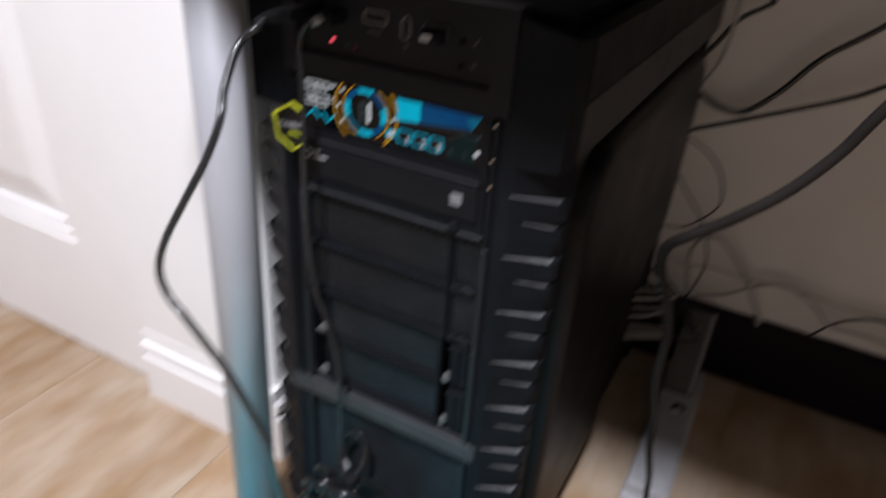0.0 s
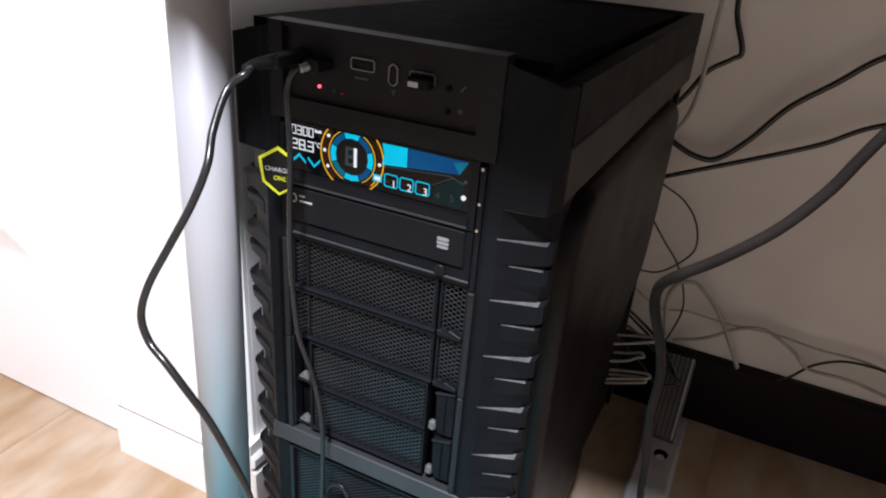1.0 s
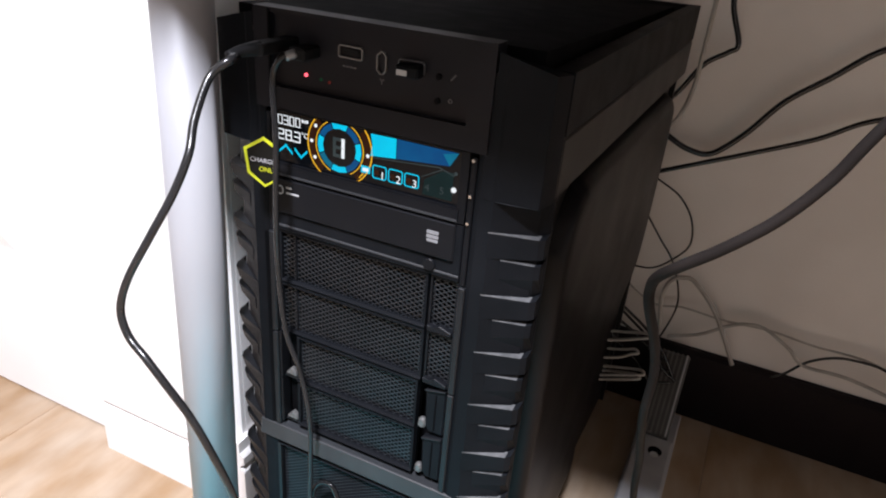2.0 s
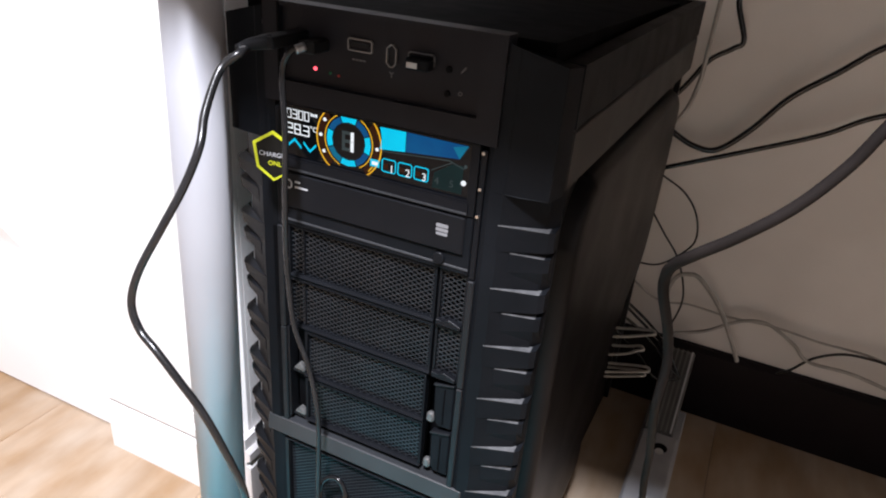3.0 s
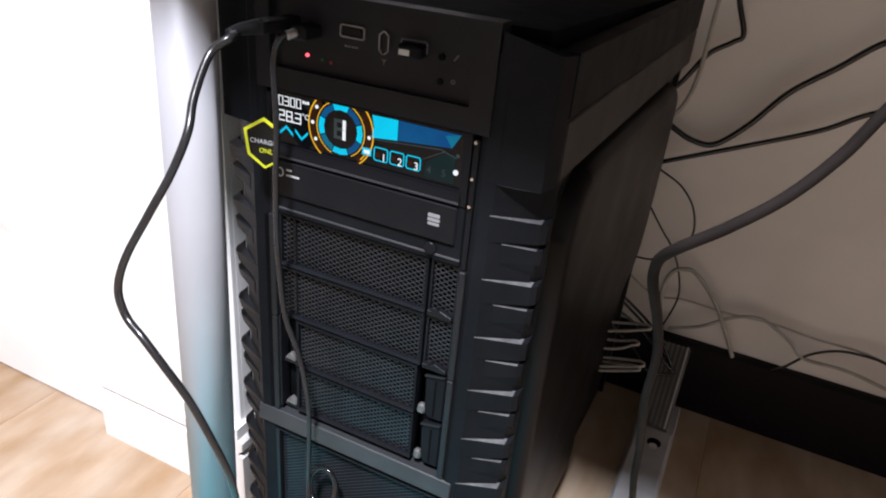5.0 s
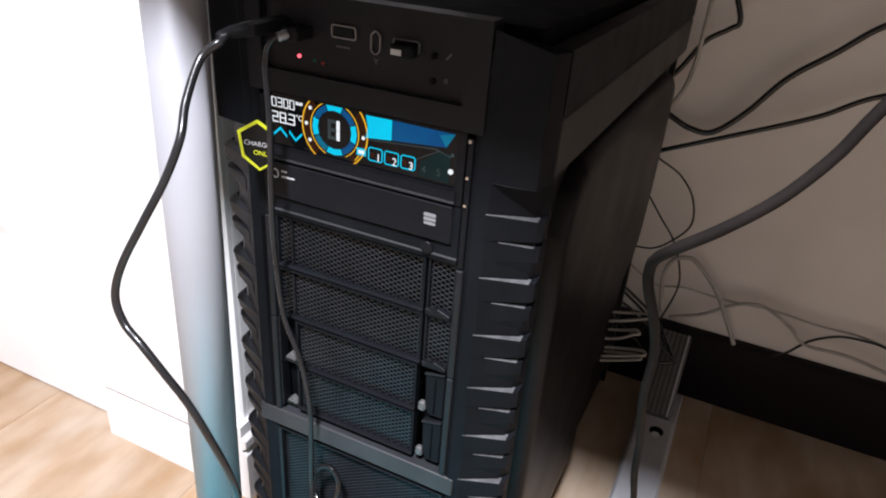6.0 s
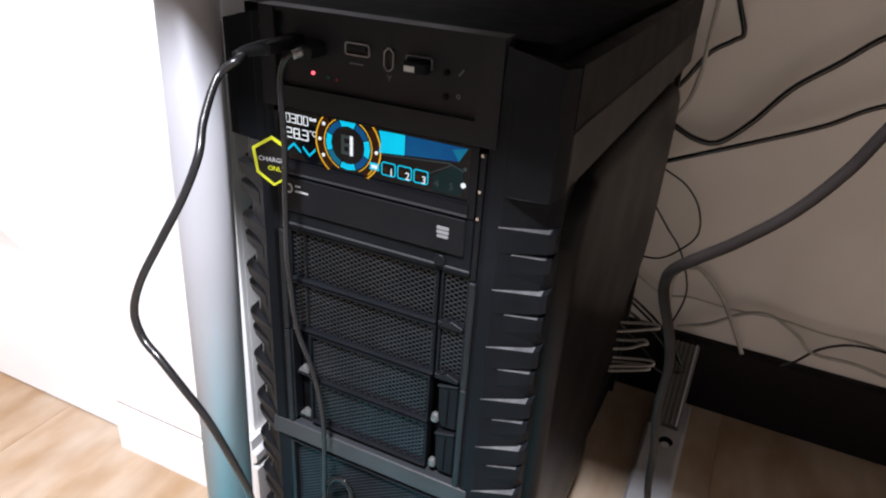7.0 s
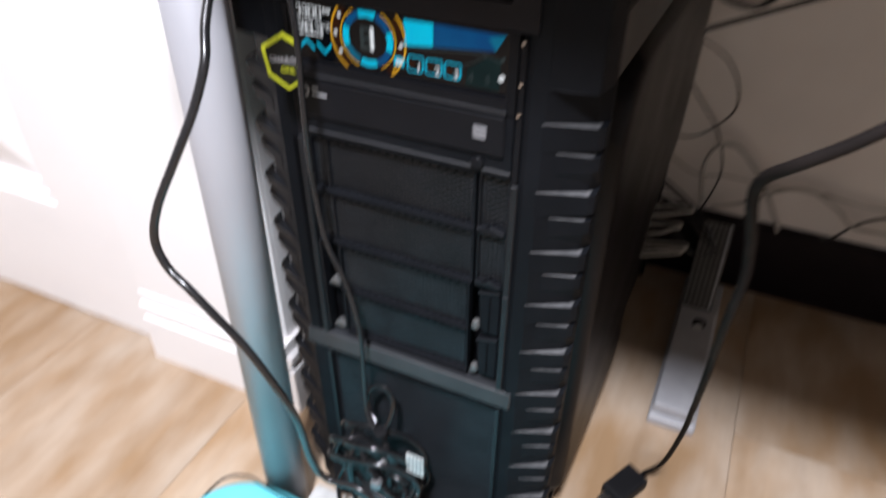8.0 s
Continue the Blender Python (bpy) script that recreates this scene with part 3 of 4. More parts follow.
for k in range(2):
    lettering("45"[k], 0.0048, 0.0445 + 0.0105 * k, 0.4592, E0, GLOW_DIM, "channel_number", fan, "unlit number")
part("unlit_field", prism([(0.0430, 0.4560), (0.0640, 0.4560), (0.0640, 0.4750), (0.0560, 0.4745), (0.0440, 0.4665)], E0 + 0.0002, E0 + 0.0003, "y"), FAINT, fan)
part("unlit_outline", prism([(0.0050, 0.4722), (0.0540, 0.4762), (0.0648, 0.4728), (0.0648, 0.4734), (0.0541, 0.4770), (0.0050, 0.4728)], E0, E0 + 0.0001, "y"), GLOW_DIM, fan)
part("unlit_outline", prism([(0.0420, 0.4675), (0.0560, 0.4752), (0.0560, 0.4759), (0.0415, 0.4678)], E0, E0 + 0.0001, "y"), GLOW_DIM, fan)
part("moon_lamp", cyl((0.0650, E0, 0.4640), 0.0018, 0.0004, "y", 14), GLOW_WHITE, fan)
part("sun_lamp", cyl((0.0655, E0, 0.4750), 0.0012, 0.0004, "y", 10), GLOW_DIM, fan)
for z in (0.487, 0.4635, 0.445):
    part("screw", cyl((0.0775, -0.0010, z), 0.0011, 0.002, "y", 10), CHROME, fan, "bright screw")

# optical drive
drive = part("optical_drive", box(-0.0748, 0.0748, -0.0002, 0.02, 0.4005, 0.4430, 0.0008), BLACK, tower, "black optical disc drive")
part("tray_door", box(-0.0735, 0.0700, -0.0022, -0.0002, 0.4150, 0.4420, 0.0010), SATIN, drive)
part("eject_button", prism([(0.0530 + 0.0045 * math.cos(a), 0.4085 + 0.0045 * math.sin(a)) for a in (math.tau * k / 12 for k in range(12))], -0.0022, -0.0002, "y", 0.0004), SATIN, drive)
part("disc_mark", prism(rounded(0.0500, 0.0588, 0.4318, 0.4342, 0.0006), -0.0026, -0.0022, "y"), DISCPRINT, drive)
part("disc_mark", prism(rounded(0.0500, 0.0588, 0.4288, 0.4310, 0.0004), -0.0026, -0.0022, "y"), DISCPRINT, drive)
part("disc_mark", prism(rounded(0.0502, 0.0586, 0.4260, 0.4280, 0.0006), -0.0026, -0.0022, "y"), DISCPRINT, drive)
part("maker_mark", ring_prism(-0.0705, -0.0650, 0.4300, 0.4370, 0.0018, 0.0009, -0.0026, -0.0022), GREYPRINT, drive)
for z, w in ((0.4355, 0.0045), (0.4315, 0.011)):
    part("maker_mark", box(-0.0625, -0.0625 + w, -0.0026, -0.0022, z, z + 0.0013), GREYPRINT, drive)
part("drive_lip", prism([(-0.0009, 0.4040), (-0.0002, 0.4036), (-0.0002, 0.4054), (-0.0006, 0.4049)], -0.0745, 0.0745, "x"), GREYBAR, drive)
part("tray_slot", box(-0.0735, 0.0700, -0.0006, -0.00022, 0.4138, 0.4146), DEEP, drive)


def lattice(x0, x1, z0, z1, y, pitch=0.0039, thick=0.00070, depth=0.0006):
    """A woven-looking sheet of crossing slanted bars that fills a rectangle."""
    verts, faces = [], []
    slope = 0.62
    for d in (1, -1):
        yy = y if d > 0 else y + depth * 0.6
        span = (x1 - x0) * slope
        c = z0 - (span if d > 0 else 0)
        end = z1 + (0 if d > 0 else span)
        while c < end:
            # the bar z = c + d * slope * (x - x0), clipped to the rectangle
            xa, xb = x0, x1
            lo, hi = ((z0 - c) / slope, (z1 - c) / slope) if d > 0 else ((c - z1) / slope, (c - z0) / slope)
            xa, xb = max(x0, x0 + lo), min(x1, x0 + hi)
            if xb - xa > 0.0008:
                za, zb = c + d * slope * (xa - x0), c + d * slope * (xb - x0)
                k = len(verts)
                for x, z in ((xa, za), (xb, zb)):
                    for dy, dz in ((0, -thick / 2), (0, thick / 2), (depth, thick / 2), (depth, -thick / 2)):
                        verts.append((x, yy + dy, z + dz))
                for i in range(4):
                    j = (i + 1) % 4
                    faces.append((k + i, k + 4 + i, k + 4 + j, k + j))
            c += pitch
    me = bpy.data.meshes.new("lattice")
    me.from_pydata(verts, [], faces)
    bm = bmesh.new()
    bm.from_mesh(me)
    bpy.data.meshes.remove(me)
    return bm


# four mesh drive covers
ROWTOP = (0.4000, 0.3545, 0.3085, 0.2625)
for i, zt in enumerate(ROWTOP):
    zb = zt - 0.0450
    wide = i < 2
    xl, xr = (-0.0735, 0.0520) if wide else (-0.0590, 0.0500)
    cover = part("drive_bay_cover", plate_with_hole((xl, xr, zb, zt), (xl + 0.0022, xr - 0.0020, zb + 0.0026, zt - 0.0022), 0.0015, 0.008), BLACK, tower, "black steel mesh drive bay cover")
    part("mesh", lattice(xl + 0.0022, xr - 0.0020, zb + 0.0026, zt - 0.0022, 0.0045), WIREMESH, cover, "perforated dark steel mesh")
    part("dust_filter", box(xl + 0.001, xr - 0.001, 0.0125, 0.014, zb + 0.002, zt - 0.002), DEEP, cover)
    part("fold", prism([(0.0015, zb + 0.0034), (0.0002, zb + 0.0016), (0.0015, zb)], xl, xr, "x"), BLACK, cover)
    if wide:
        part("fold", box(-0.0600, -0.0590, 0.0030, 0.0060, zb + 0.004, zt - 0.004), SATIN, cover)
        part("end_mesh", lattice(0.0555, 0.0735, zb + 0.003, zt - 0.002, 0.004), WIREMESH, cover)
        part("end_frame", plate_with_hole((0.0540, 0.0748, zb + 0.0005, zt - 0.0005), (0.0555, 0.0735, zb + 0.003, zt - 0.002), 0.002, 0.008), SATIN, cover)
        part("latch", prism([(0.0545, zb + 0.001), (0.0735, zb + 0.001), (0.0735, zb + 0.004), (0.0640, zb + 0.0075), (0.0600, zb + 0.0045), (0.0545, zb + 0.0055)], -0.0008, 0.004, "y", 0.0004), SATIN, cover)
    else:
        part("latch", prism([(0.0585, zb + 0.006), (0.0615, zb + 0.001), (0.0735, zb + 0.001), (0.0735, zt - 0.001), (0.0570, zt - 0.005)], 0.0020, 0.008, "y", 0.0010), BLACK, cover)
        part("latch_lip", prism([(0.0570, zt - 0.0062), (0.0735, zt - 0.0022), (0.0735, zt - 0.0008), (0.0570, zt - 0.0046)], 0.0002, 0.0026, "y", 0.0004), GREYRAIL, cover)
        part("latch_groove", box(0.0655, 0.0664, 0.0012, 0.0030, zb + 0.004, zt - 0.008), DEEP, cover)
        part("clip", prism([(0.0520, zb + 0.003), (0.0578, zb + 0.002), (0.0592, zb + 0.0075), (0.0572, zb + 0.0120), (0.0530, zb + 0.0110)], 0.0010, 0.006, "y", 0.0014), CLIP, cover, "pale plastic clip")
        part("clip", prism([(-0.0725, zb + 0.003), (-0.0610, zb + 0.002), (-0.0615, zb + 0.006), (-0.0660, zb + 0.0105)], 0.0025, 0.008, "y", 0.0012), CLIP, cover, "pale plastic clip")
        part("clip_ledge", prism([(0.004, zb - 0.0005), (0.011, zb - 0.0005), (0.011, zb + 0.0030), (0.004, zb + 0.0012)], -0.0730, -0.0592, "x"), GREYRAIL, cover)
        part("side_frame", box(-0.0748, -0.0730, 0.000, 0.01, zb, zt), SATIN, cover)
        part("side_hollow", box(-0.0730, -0.0592, 0.012, 0.014, zb, zt), DEEP, cover)

part("slot", box(-0.0840, -0.0800, -0.0016, -0.0011, 0.2140, 0.3960), DEEP, tower)
# bar under the bays and the lower mesh grille
part("cross_bar", prism([(-0.004, 0.1965), (0.012, 0.1925), (0.012, 0.2125), (-0.0015, 0.2120)], -0.0965, 0.0885, "x", 0.0008), GREYBAR, tower, "grey-black plastic cross bar")
grille = part("lower_grille", plate_with_hole((-0.0795, 0.0795, -0.026, 0.1920), (-0.0765, 0.0765, -0.020, 0.1890), 0.0015, 0.012), SATIN, tower, "black lower front grille")
part("mesh", lattice(-0.0765, 0.0765, -0.020, 0.1890, 0.004, 0.0036), WIREMESH, grille, "fine dark steel mesh")
part("grille_frame", plate_with_hole((-0.0800, 0.0800, -0.0265, 0.1900), (-0.0768, 0.0768, -0.0225, 0.1895), -0.0012, 0.0014), GREYRAIL, grille)
part("dust_filter", box(-0.077, 0.077, 0.008, 0.010, -0.021, 0.1895), DEEP, grille)


# ---- cables at the front ----
def cable(name, points, radius, mat, label, sides=10, category="cable"):
    return solo(name, tube(points, radius, sides), mat, label, category, smooth=True, group="cables at the wall" if name != "thin_lead" else "")


usb = thing("usb_cable", (-0.09, -0.05, FZ), "thick black USB cable looping from the front port to the floor", "cable")
part("plug", box(-0.0640, -0.0520, -0.035, 0.0075, 0.5335, 0.5410, 0.0015, segments=2), RUBBER, usb, "black moulded plug")
part("cord", tube([(-0.061, -0.034, 0.5377), (-0.0654, -0.0405, 0.5342), (-0.0587, -0.056, 0.5339), (-0.0655, -0.066, 0.5246), (-0.061, -0.085, 0.5049), (-0.0547, -0.098, 0.4891), (-0.0572, -0.11, 0.4681), (-0.0629, -0.124, 0.446), (-0.0734, -0.134, 0.4201), (-0.078, -0.138, 0.4), (-0.072, -0.14, 0.385), (-0.058, -0.142, 0.376), (-0.044, -0.142, 0.362), (-0.03, -0.14, 0.343), (-0.019, -0.138, 0.321), (-0.01, -0.134, 0.292), (-0.008, -0.131, 0.27), (-0.0087, -0.126, 0.2341), (-0.0017, -0.122, 0.2095), (0.0357, -0.12, 0.1964), (0.04, -0.125, 0.05), (0.06, -0.14, 0.003), (0.085, -0.17, 0.003)], lambda u: 0.0027 - 0.0003 * min(1.0, u * 3), 12, 14), JACKET, usb, smooth=True)
part("strain_relief", tube([(-0.057, -0.030, 0.5374), (-0.0635, -0.0405, 0.5362), (-0.0655, -0.050, 0.5345)], lambda u: 0.0046 - 0.0018 * u, 12, 6), RUBBER, usb, smooth=True)

thin = thing("charging_cable", (-0.04, -0.02, FZ), "thin dark grey charging cable hanging from the front port", "cable")
part("plug", box(-0.0480, -0.0360, -0.016, 0.0075, 0.5300, 0.5380, 0.0012), RUBBER, thin, "black moulded plug")
# pale metal ring added to give the highlight at the cord's bend
part("bend_glint", tube([(-0.0430, -0.0145, 0.5345), (-0.0470, -0.0195, 0.5325)], 0.0030, 12, 4), PORT, thin, "bright ring for the glint where the cord bends", True)
part("cord", tube([(-0.042, -0.014, 0.535), (-0.050, -0.021, 0.531), (-0.057, -0.020, 0.515), (-0.0530, -0.024, 0.480), (-0.0548, -0.024, 0.430), (-0.0595, -0.018, 0.380), (-0.056, -0.016, 0.325), (-0.043, -0.016, 0.290),
                   (-0.034, -0.017, 0.247), (-0.033, -0.018, 0.200), (-0.033, -0.019, 0.165), (-0.028, -0.024, 0.148), (-0.016, -0.030, 0.138)], 0.0020, 10, 12), DARKGREY, thin, smooth=True)

# hexagonal tag on the charging cable
tag = thing("cable_tag", (-0.075, -0.012, 0.437), "black hexagonal tag with a yellow-green rim reading charge only", "tag")
TM = pose(-0.0660, -0.0205, 0.4595, 0, 3, 16)


def on_tag(bm):
    bm.transform(TM)
    return bm


# a six-sided flag folded round the cord, which cuts off its far side
OUTER = [(0.0102, 0.0118), (-0.0008, 0.0180), (-0.0148, 0.0082), (-0.0117, -0.0096), (0.0008, -0.0178), (0.0098, -0.0112)]
INNER = [(0.0102, 0.0093), (-0.0008, 0.0155), (-0.0126, 0.0072), (-0.0099, -0.0084), (0.0008, -0.0161), (0.0098, -0.0097)]
part("card", on_tag(prism(OUTER, 0.0, 0.0012, "y")), TAGBLACK, tag)
bm = bmesh.new()
vs = [[bm.verts.new((x, y, z)) for x, z in r] for r, y in ((OUTER, -0.0004), (INNER, -0.0004), (OUTER, 0.0), (INNER, 0.0))]
for i in range(5):
    for f in ((vs[0][i], vs[0][i + 1], vs[1][i + 1], vs[1][i]), (vs[0][i], vs[2][i], vs[2][i + 1], vs[0][i + 1]), (vs[1][i], vs[1][i + 1], vs[3][i + 1], vs[3][i])):
        bm.faces.new(f)
part("rim", on_tag(bm), YELLOW, tag, "yellow-green printed rim")
lettering("CHARGE", 0.0032, 0, 0, 0, GREYPRINT, "word", tag, m=TM @ Matrix.Translation((-0.0102, -0.0004, -0.0004)))
lettering("ONLY", 0.0032, 0, 0, 0, YELLOW, "word", tag, m=TM @ Matrix.Translation((-0.0036, -0.0004, -0.0066)))

# coiled lead resting against the lower grille
coil = thing("coiled_cable", (-0.025, -0.03, FZ), "black cable coiled and tied, resting against the tower", "cable")
random.seed(5)
for k in range(9):
    cx, cz = -0.024 + 0.010 * random.uniform(-1, 1), 0.098 + 0.008 * random.uniform(-1, 1)
    rx, rz, lean = 0.035 + 0.010 * random.random(), 0.034 + 0.012 * random.random(), radians(-38 + 34 * random.uniform(-1, 1))
    y0 = -0.016 - 0.0036 * k
    pts = []
    for i in range(33):
        a = math.tau * i / 32
        u, w = rx * math.cos(a), rz * math.sin(a) * (0.45 + 0.25 * math.sin(a + k))
        pts.append((cx + u * math.cos(lean) - w * math.sin(lean), y0 + 0.007 * math.sin(2 * a + k), max(0.004, cz + u * math.sin(lean) + w * math.cos(lean))))
    part("loop", tube(pts, 0.0028, 8, raw=True), COIL, coil, smooth=True)
part("loop", tube([(-0.020, -0.024, 0.146), (-0.031, -0.018, 0.154), (-0.033, -0.014, 0.168), (-0.026, -0.012, 0.179), (-0.016, -0.012, 0.180), (-0.009, -0.014, 0.168), (-0.010, -0.020, 0.152), (-0.014, -0.026, 0.142)], 0.0023, 8), COIL, coil, smooth=True)
part("tie", cyl((-0.015, -0.028, 0.140), 0.0065, 0.012, sides=14, bevel=0.002), RUBBER, coil, "black tie")
part("label_tag", box(0.012, 0.028, -0.034, -0.033, 0.112, 0.136), WHITEPLASTIC, coil, "white ribbed paper label")
for k in range(4):
    part("label_bar", box(0.0145 + 0.0034 * k, 0.0156 + 0.0034 * k, -0.0344, -0.0340, 0.115, 0.133), PORT, coil)
part("connector", box(-0.013, -0.003, -0.056, -0.048, 0.100, 0.110, 0.002), PORT, coil, "bright metal connector")
for k in range(3):
    part("loop", tube([(-0.050 + 0.02 * k, -0.022 - 0.006 * k, 0.085), (-0.070 + 0.018 * k, -0.026, 0.030), (-0.060 + 0.022 * k, -0.032, -0.030), (-0.030 + 0.02 * k, -0.036, FZ + 0.0026), (0.0 + 0.012 * k, -0.034, -0.028), (0.012 + 0.010 * k, -0.030, 0.030), (-0.012, -0.029, 0.132)], 0.0023, 8), COIL, coil, smooth=True)

# turquoise box with a thin lead lying over its edge
# only its rear left corner shows; the unseen rest is added for teal bounce
bm = bmesh.new()
prof = [(0.010, 0.065), (0.003, 0.063), (0.001, 0.056), (0.0, 0.034), (0.003, 0.008), (0.008, 0.0005)]
rings = []
for inset, z in prof:
    ring = []
    for cx, cy, a0 in ((0.20, -0.1070, 0), (-0.137, -0.1070, 90), (-0.137, -0.28, 180), (0.20, -0.28, 270)):
        for k in range(9):
            a = radians(a0 + 90 * k / 8)
            ring.append(bm.verts.new((cx + (0.062 - inset) * math.cos(a), cy + (0.062 - inset) * math.sin(a), FZ + z)))
    rings.append(ring)
for a, b in zip(rings, rings[1:]):
    for k in range(36):
        bm.faces.new((a[k], a[(k + 1) % 36], b[(k + 1) % 36], b[k]))
bm.faces.new(rings[0])
bm.faces.new(rings[-1])
solo("plastic_box", bm, TURQ, "low rounded turquoise plastic box on the floor", "box", smooth=True)
cable("thin_lead", [(-0.245, -0.17, FZ + 0.0014), (-0.222, -0.12, FZ + 0.002), (-0.207, -0.090, -0.012), (-0.188, -0.062, 0.012), (-0.166, -0.050, 0.0165), (-0.145, -0.051, 0.0165), (-0.120, -0.054, 0.0165), (-0.100, -0.054, 0.0165), (-0.084, -0.048, 0.012), (-0.062, -0.042, -0.012), (-0.045, -0.034, FZ + 0.0014)], 0.0013, CABLE, "thin black lead beside the turquoise box", 8)

adapter = thing("power_adapter", (-0.090, -0.024, FZ), "small white plastic power adapter on the floor beside the tower", "adapter")
part("body", box(-0.113, -0.082, -0.043, -0.006, FZ + 0.0005, -0.020, 0.003, segments=2), WHITEPLASTIC, adapter)
part("cover", box(-0.0815, -0.060, -0.043, -0.006, FZ + 0.0005, -0.0215, 0.003, segments=2), WHITEPLASTIC, adapter)

# ---- cables at the wall ----
W = YB - 0.023
cable("black_cable", [(0.165, 0.55, 0.64), (0.167, 0.55, 0.585), (0.17, 0.55, 0.545), (0.186, 0.55, 0.5033), (0.177, 0.55, 0.4919), (0.1529, 0.55, 0.4737), (0.1312, 0.55, 0.4372), (0.11, 0.55, 0.41)], 0.0034, CABLE, "black cable hanging down the wall and turning behind the tower")
cable("black_cable", [(0.46, 0.55, 0.57), (0.39, 0.55, 0.538), (0.336, 0.55, 0.518), (0.2949, 0.55, 0.4813), (0.254, 0.55, 0.4448), (0.2207, 0.55, 0.3978), (0.1886, 0.55, 0.3659), (0.1607, 0.55, 0.3648), (0.1344, 0.55, 0.3757), (0.11, 0.55, 0.39)], 0.0038, CABLE, "black cable sagging across the wall behind the tower")
cable("black_cable", [(0.48, 0.546, 0.475), (0.36, 0.546, 0.445), (0.2994, 0.546, 0.4087), (0.2317, 0.546, 0.3759), (0.1313, 0.546, 0.3297), (0.1, 0.546, 0.315)], 0.0032, CABLE, "thin black cable slanting across the wall")
cable("pale_cable_and_shadow", [(0.151, 0.542, 0.6), (0.15, 0.542, 0.543), (0.1495, 0.542, 0.4841), (0.1483, 0.542, 0.4462), (0.1381, 0.542, 0.4052), (0.11, 0.542, 0.37)], 0.0028, PALECABLE_SHADOW, "pale grey cable hanging by the tower's rear edge")
cable("thin_black_lead", [(0.115, W, 0.325), (0.133, W, 0.316), (0.163, W, 0.300), (0.185, W, 0.272), (0.192, W, 0.235), (0.174, W, 0.206), (0.150, W, 0.186), (0.120, W, 0.182)], 0.0014, CABLE, "thin black lead curling against the wall", 8)
cable("thin_black_lead", [(0.112, W, 0.285), (0.130, W, 0.261), (0.152, W, 0.233), (0.174, W, 0.206), (0.191, W, 0.168), (0.196, W, 0.132), (0.184, W, 0.079), (0.17, W, 0.05)], 0.0014, CABLE, "thin black lead hanging towards the power strip", 8)
# the next three tubes stand for soft shadow lines on the wall
cable("pale_cable_and_shadow", [(0.182, 0.55, 0.09), (0.1735, 0.55, 0.1438), (0.1804, 0.55, 0.1747), (0.1956, 0.55, 0.1839), (0.2118, 0.55, 0.1812), (0.2438, 0.55, 0.1489), (0.2684, 0.55, 0.1092), (0.289, 0.55, 0.07)], 0.0032, PALECABLE_SHADOW, "pale grey tube for a shadow line arching over the skirting board")
cable("pale_cable_and_shadow", [(0.195, 0.55, 0.085), (0.2361, 0.55, 0.1031), (0.2678, 0.55, 0.1278), (0.2906, 0.55, 0.1393), (0.3147, 0.55, 0.14), (0.3502, 0.55, 0.1206), (0.3746, 0.55, 0.1012), (0.4346, 0.55, 0.1006), (0.54, 0.55, 0.078)], 0.0026, PALECABLE_SHADOW, "pale grey tube for a shadow line along the skirting board")
cable("pale_cable_and_shadow", [(0.11, 0.556, 0.158), (0.1629, 0.556, 0.1286), (0.2053, 0.556, 0.1344), (0.2617, 0.556, 0.1324), (0.3201, 0.556, 0.1363), (0.3787, 0.556, 0.1318), (0.4562, 0.556, 0.129), (0.56, 0.556, 0.09)], 0.0017, PALECABLE_SHADOW, "thin pale tube for a shadow line along the skirting board", 8)
cable("thin_black_lead", [(0.340, W, 0.068), (0.356, W, 0.081), (0.378, W, 0.109), (0.408, W, 0.127), (0.440, W, 0.131), (0.466, W, 0.128), (0.51, W, 0.108), (0.55, W, 0.075)], 0.0019, CABLE, "thin black lead arching over the skirting board", 8)
for dx, dz, dy in ((0.0, 0.0, 0.0), (0.010, -0.008, -0.02), (-0.004, -0.020, -0.04), (0.004, 0.012, -0.01)):
    cable("black_cable", [(0.110, 0.53 + dy, 0.128 + dz), (0.137 + dx, 0.535 + dy, 0.106 + dz), (0.166 + dx, 0.53 + dy, 0.088 + dz), (0.192 + dx, 0.52 + dy, 0.068 + dz), (0.218 + dx * 0.4, 0.505 + dy * 0.3, 0.046)], 0.0021, CABLE, "black cable from the tower's rear to the power strip", 8)
for za, zb, xe in ((0.0815, 0.0935, 0.166), (0.0506, 0.0632, 0.180), (0.0430, 0.0545, 0.176), (0.1109, 0.1230, 0.176)):
    cable("pale_cable_and_shadow", [(0.112, 0.462, za - 0.012), (0.143, 0.462, za), (xe - 0.008, 0.462, zb - 0.001), (xe, 0.465, zb + 0.0015), (xe - 0.006, 0.470, zb + 0.003), (0.143, 0.474, za + 0.006), (0.112, 0.476, za - 0.004)], 0.0021, PALECABLE_SHADOW, "pale cable looping out behind the tower", 8)

# thick grey cable in front of the strip, ending in a black connector
lead = thing("grey_mains_cable", (0.2, 0.1, FZ), "thick grey cable bending down to a black connector on the floor", "cable")
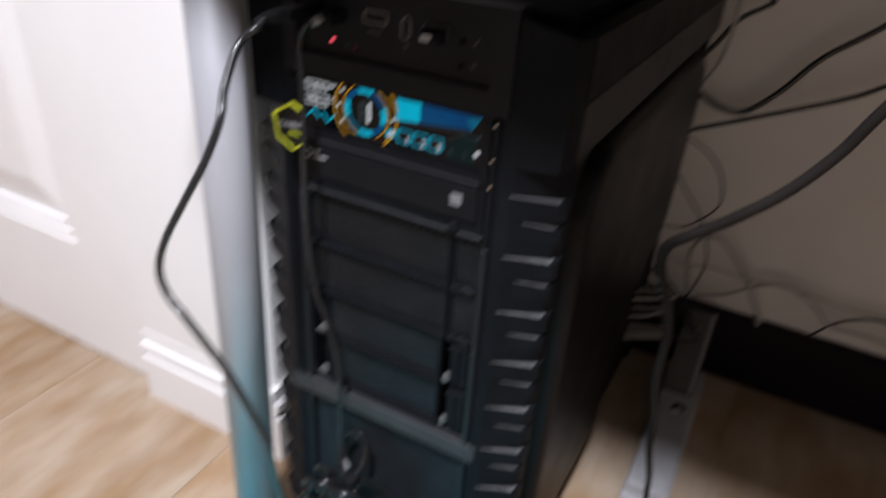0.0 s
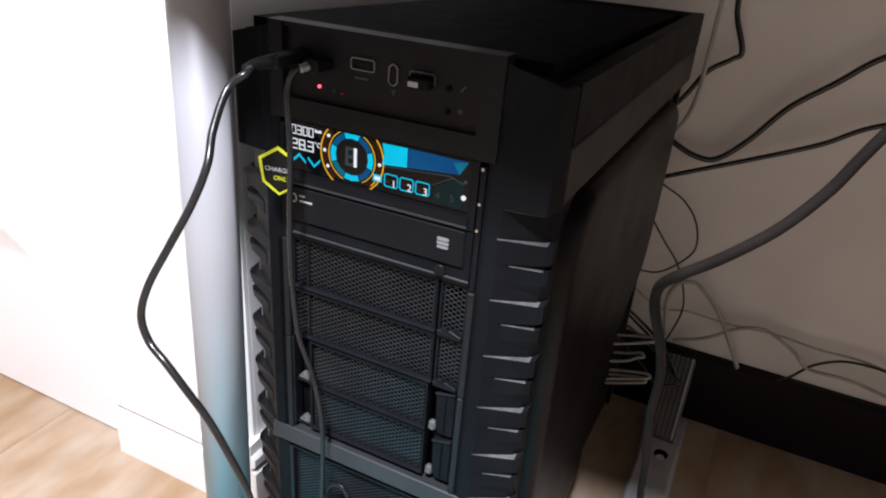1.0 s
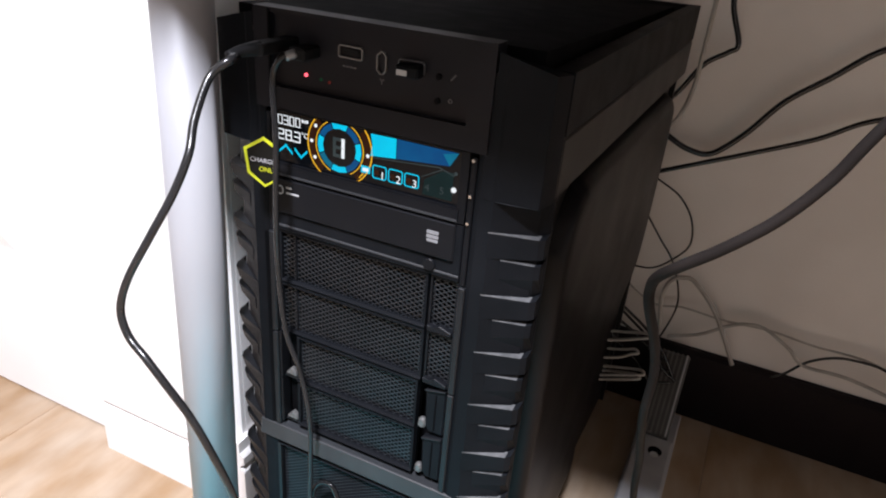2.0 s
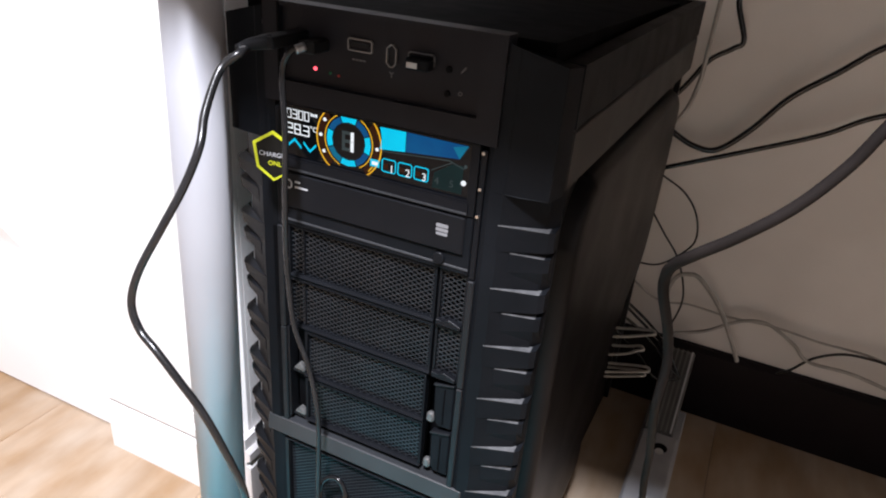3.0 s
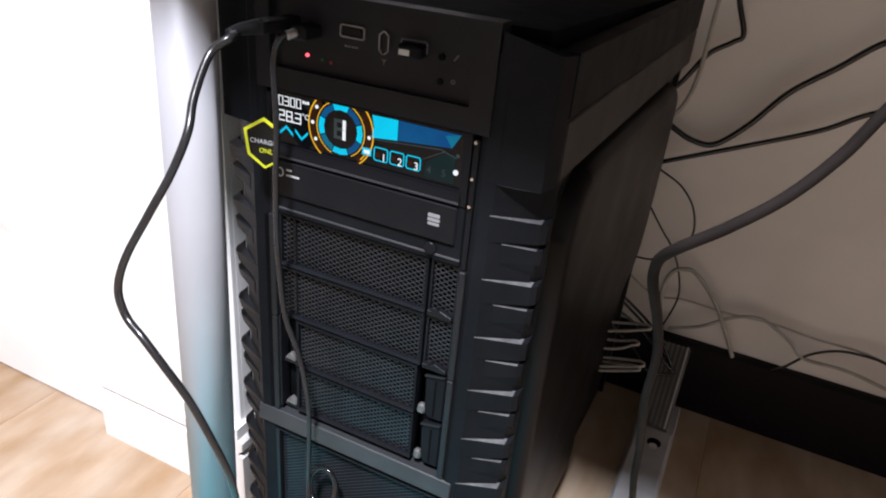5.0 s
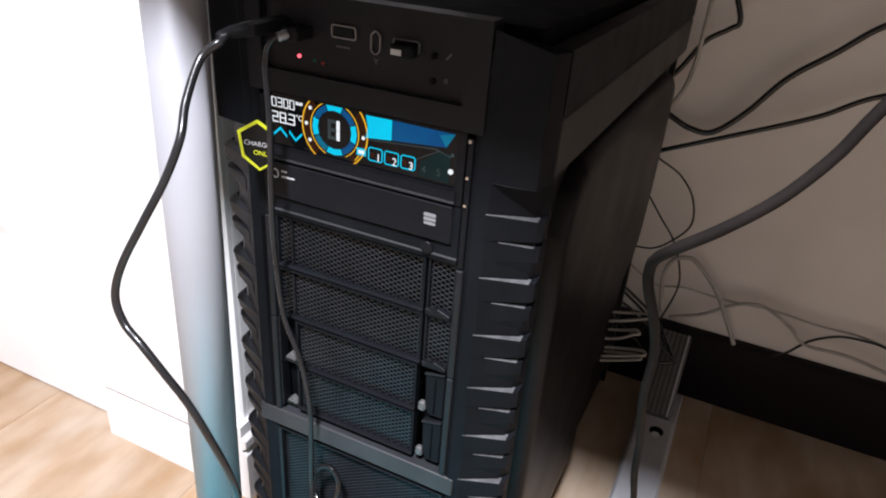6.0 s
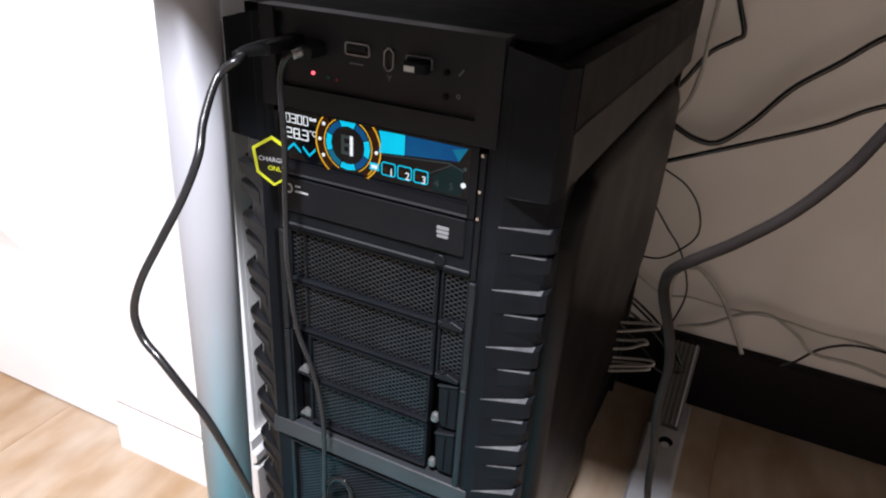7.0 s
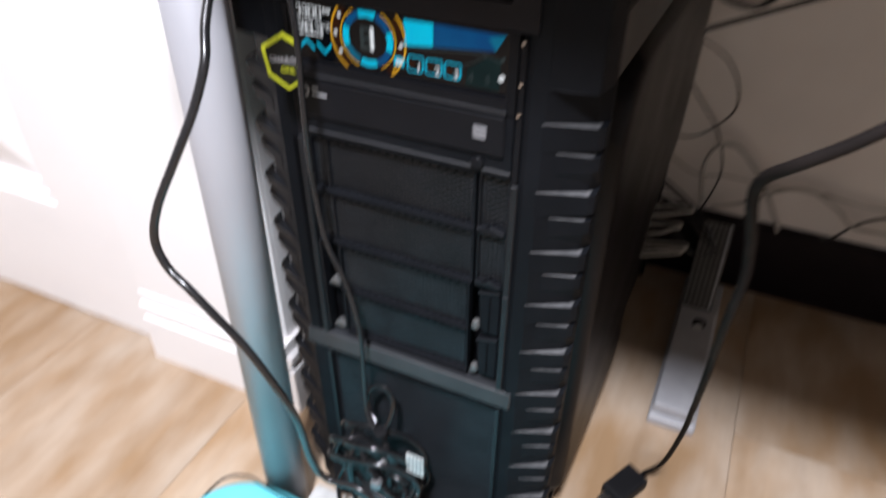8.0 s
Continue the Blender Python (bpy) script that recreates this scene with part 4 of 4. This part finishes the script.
part("cord", tube([(0.2832, -0.115, 0.625), (0.2691, -0.118, 0.5921), (0.2568, -0.12, 0.5666), (0.25, -0.12, 0.5517), (0.2388, -0.12, 0.5346), (0.2243, -0.12, 0.5193), (0.2116, -0.117, 0.507), (0.2041, -0.11, 0.4967), (0.202, -0.103, 0.4871), (0.2029, -0.098, 0.4764), (0.2071, -0.085, 0.4554), (0.2096, -0.075, 0.4385), (0.2112, -0.072, 0.4237), (0.211, -0.062, 0.391), (0.214, -0.02, 0.328), (0.2155, 0, 0.285), (0.22, 0.065, 0.19), (0.2215, 0.11, 0.105), (0.216, 0.148, 0.012), (0.203, 0.163, -0.032), (0.196, 0.16, -0.04)], lambda u: 0.0020 + 0.0004 * min(1.0, u * 3), 12, 12), GREYCABLE, lead, smooth=True)
bm = box(-0.014, 0.014, -0.030, 0.016, 0.0, 0.018, 0.003, segments=2)
bm.transform(pose(0.189, 0.148, FZ + 0.0005, 0, 0, -28))
part("connector", bm, RUBBER, lead, "black moulded connector")
bm = box(-0.0085, 0.0085, -0.044, -0.031, 0.004, 0.013, 0.001)
bm.transform(pose(0.189, 0.148, FZ + 0.0005, 0, 0, -28))
part("contact_shell", bm, CHROME, lead, "bright metal shell")

# grey power strip on the floor
strip = thing("power_strip", (0.218, 0.38, FZ), "mid-grey plastic power strip lying on the floor", "power strip")
part("base", box(0.1895, 0.2445, 0.248, 0.540, FZ + 0.0005, FZ + 0.014, 0.002), STRIP, strip)
part("cover", box(0.1920, 0.2415, 0.255, 0.452, FZ + 0.0145, FZ + 0.0300, 0.003, segments=2), STRIP, strip, "smooth mid-grey end cover")
part("hanging_hole", cyl((0.2215, 0.420, FZ + 0.0299), 0.0095, 0.0012, sides=24), DEEP, strip, "dark hanging hole")
part("hole_rim", cyl((0.2215, 0.4125, FZ + 0.0301), 0.0055, 0.0012, sides=16), WHITEPLASTIC, strip, "pale catch in the hole")
part("socket_block", prism([(0.453, FZ + 0.0146), (0.540, FZ + 0.0146), (0.540, 0.068), (0.528, 0.072), (0.453, FZ + 0.031)], 0.1925, 0.2335, "x", 0.002), STRIPDARK, strip, "dark ribbed socket block")
for k in range(6):
    x = 0.1945 + 0.0067 * k
    part("rib", prism([(0.4535, FZ + 0.0325), (0.5285, 0.0735), (0.5275, 0.0770), (0.4525, FZ + 0.0360)], x, x + 0.0026, "x"), STRIP if k == 5 else RIB, strip)

# ---- floor planks ----
floor = bpy.data.objects["floor"]
PW = 0.2820
for i in range(-6, 8):
    x0 = -0.275 + PW * i
    stagger = (0.37 * i) % 1.0
    for j in range(-2, 2):
        y0 = -0.62 + 1.21 * (j + stagger)
        y1 = min(y0 + 1.2094, YB + 0.09)
        if y1 - y0 < 0.05:
            continue
        bm = box(x0 + 0.0002, x0 + PW - 0.0002, y0, y1, FZ - 0.0059, FZ, 0.0003)
        base = Vector((x0 + PW / 2, (y0 + y1) / 2, FZ))
        for v in bm.verts:
            v.co -= base
        plank = new("plank", finish("plank", bm, OAK))
        plank.parent = floor
        plank.matrix_parent_inverse = BASES[floor].inverted()
        plank.location = base
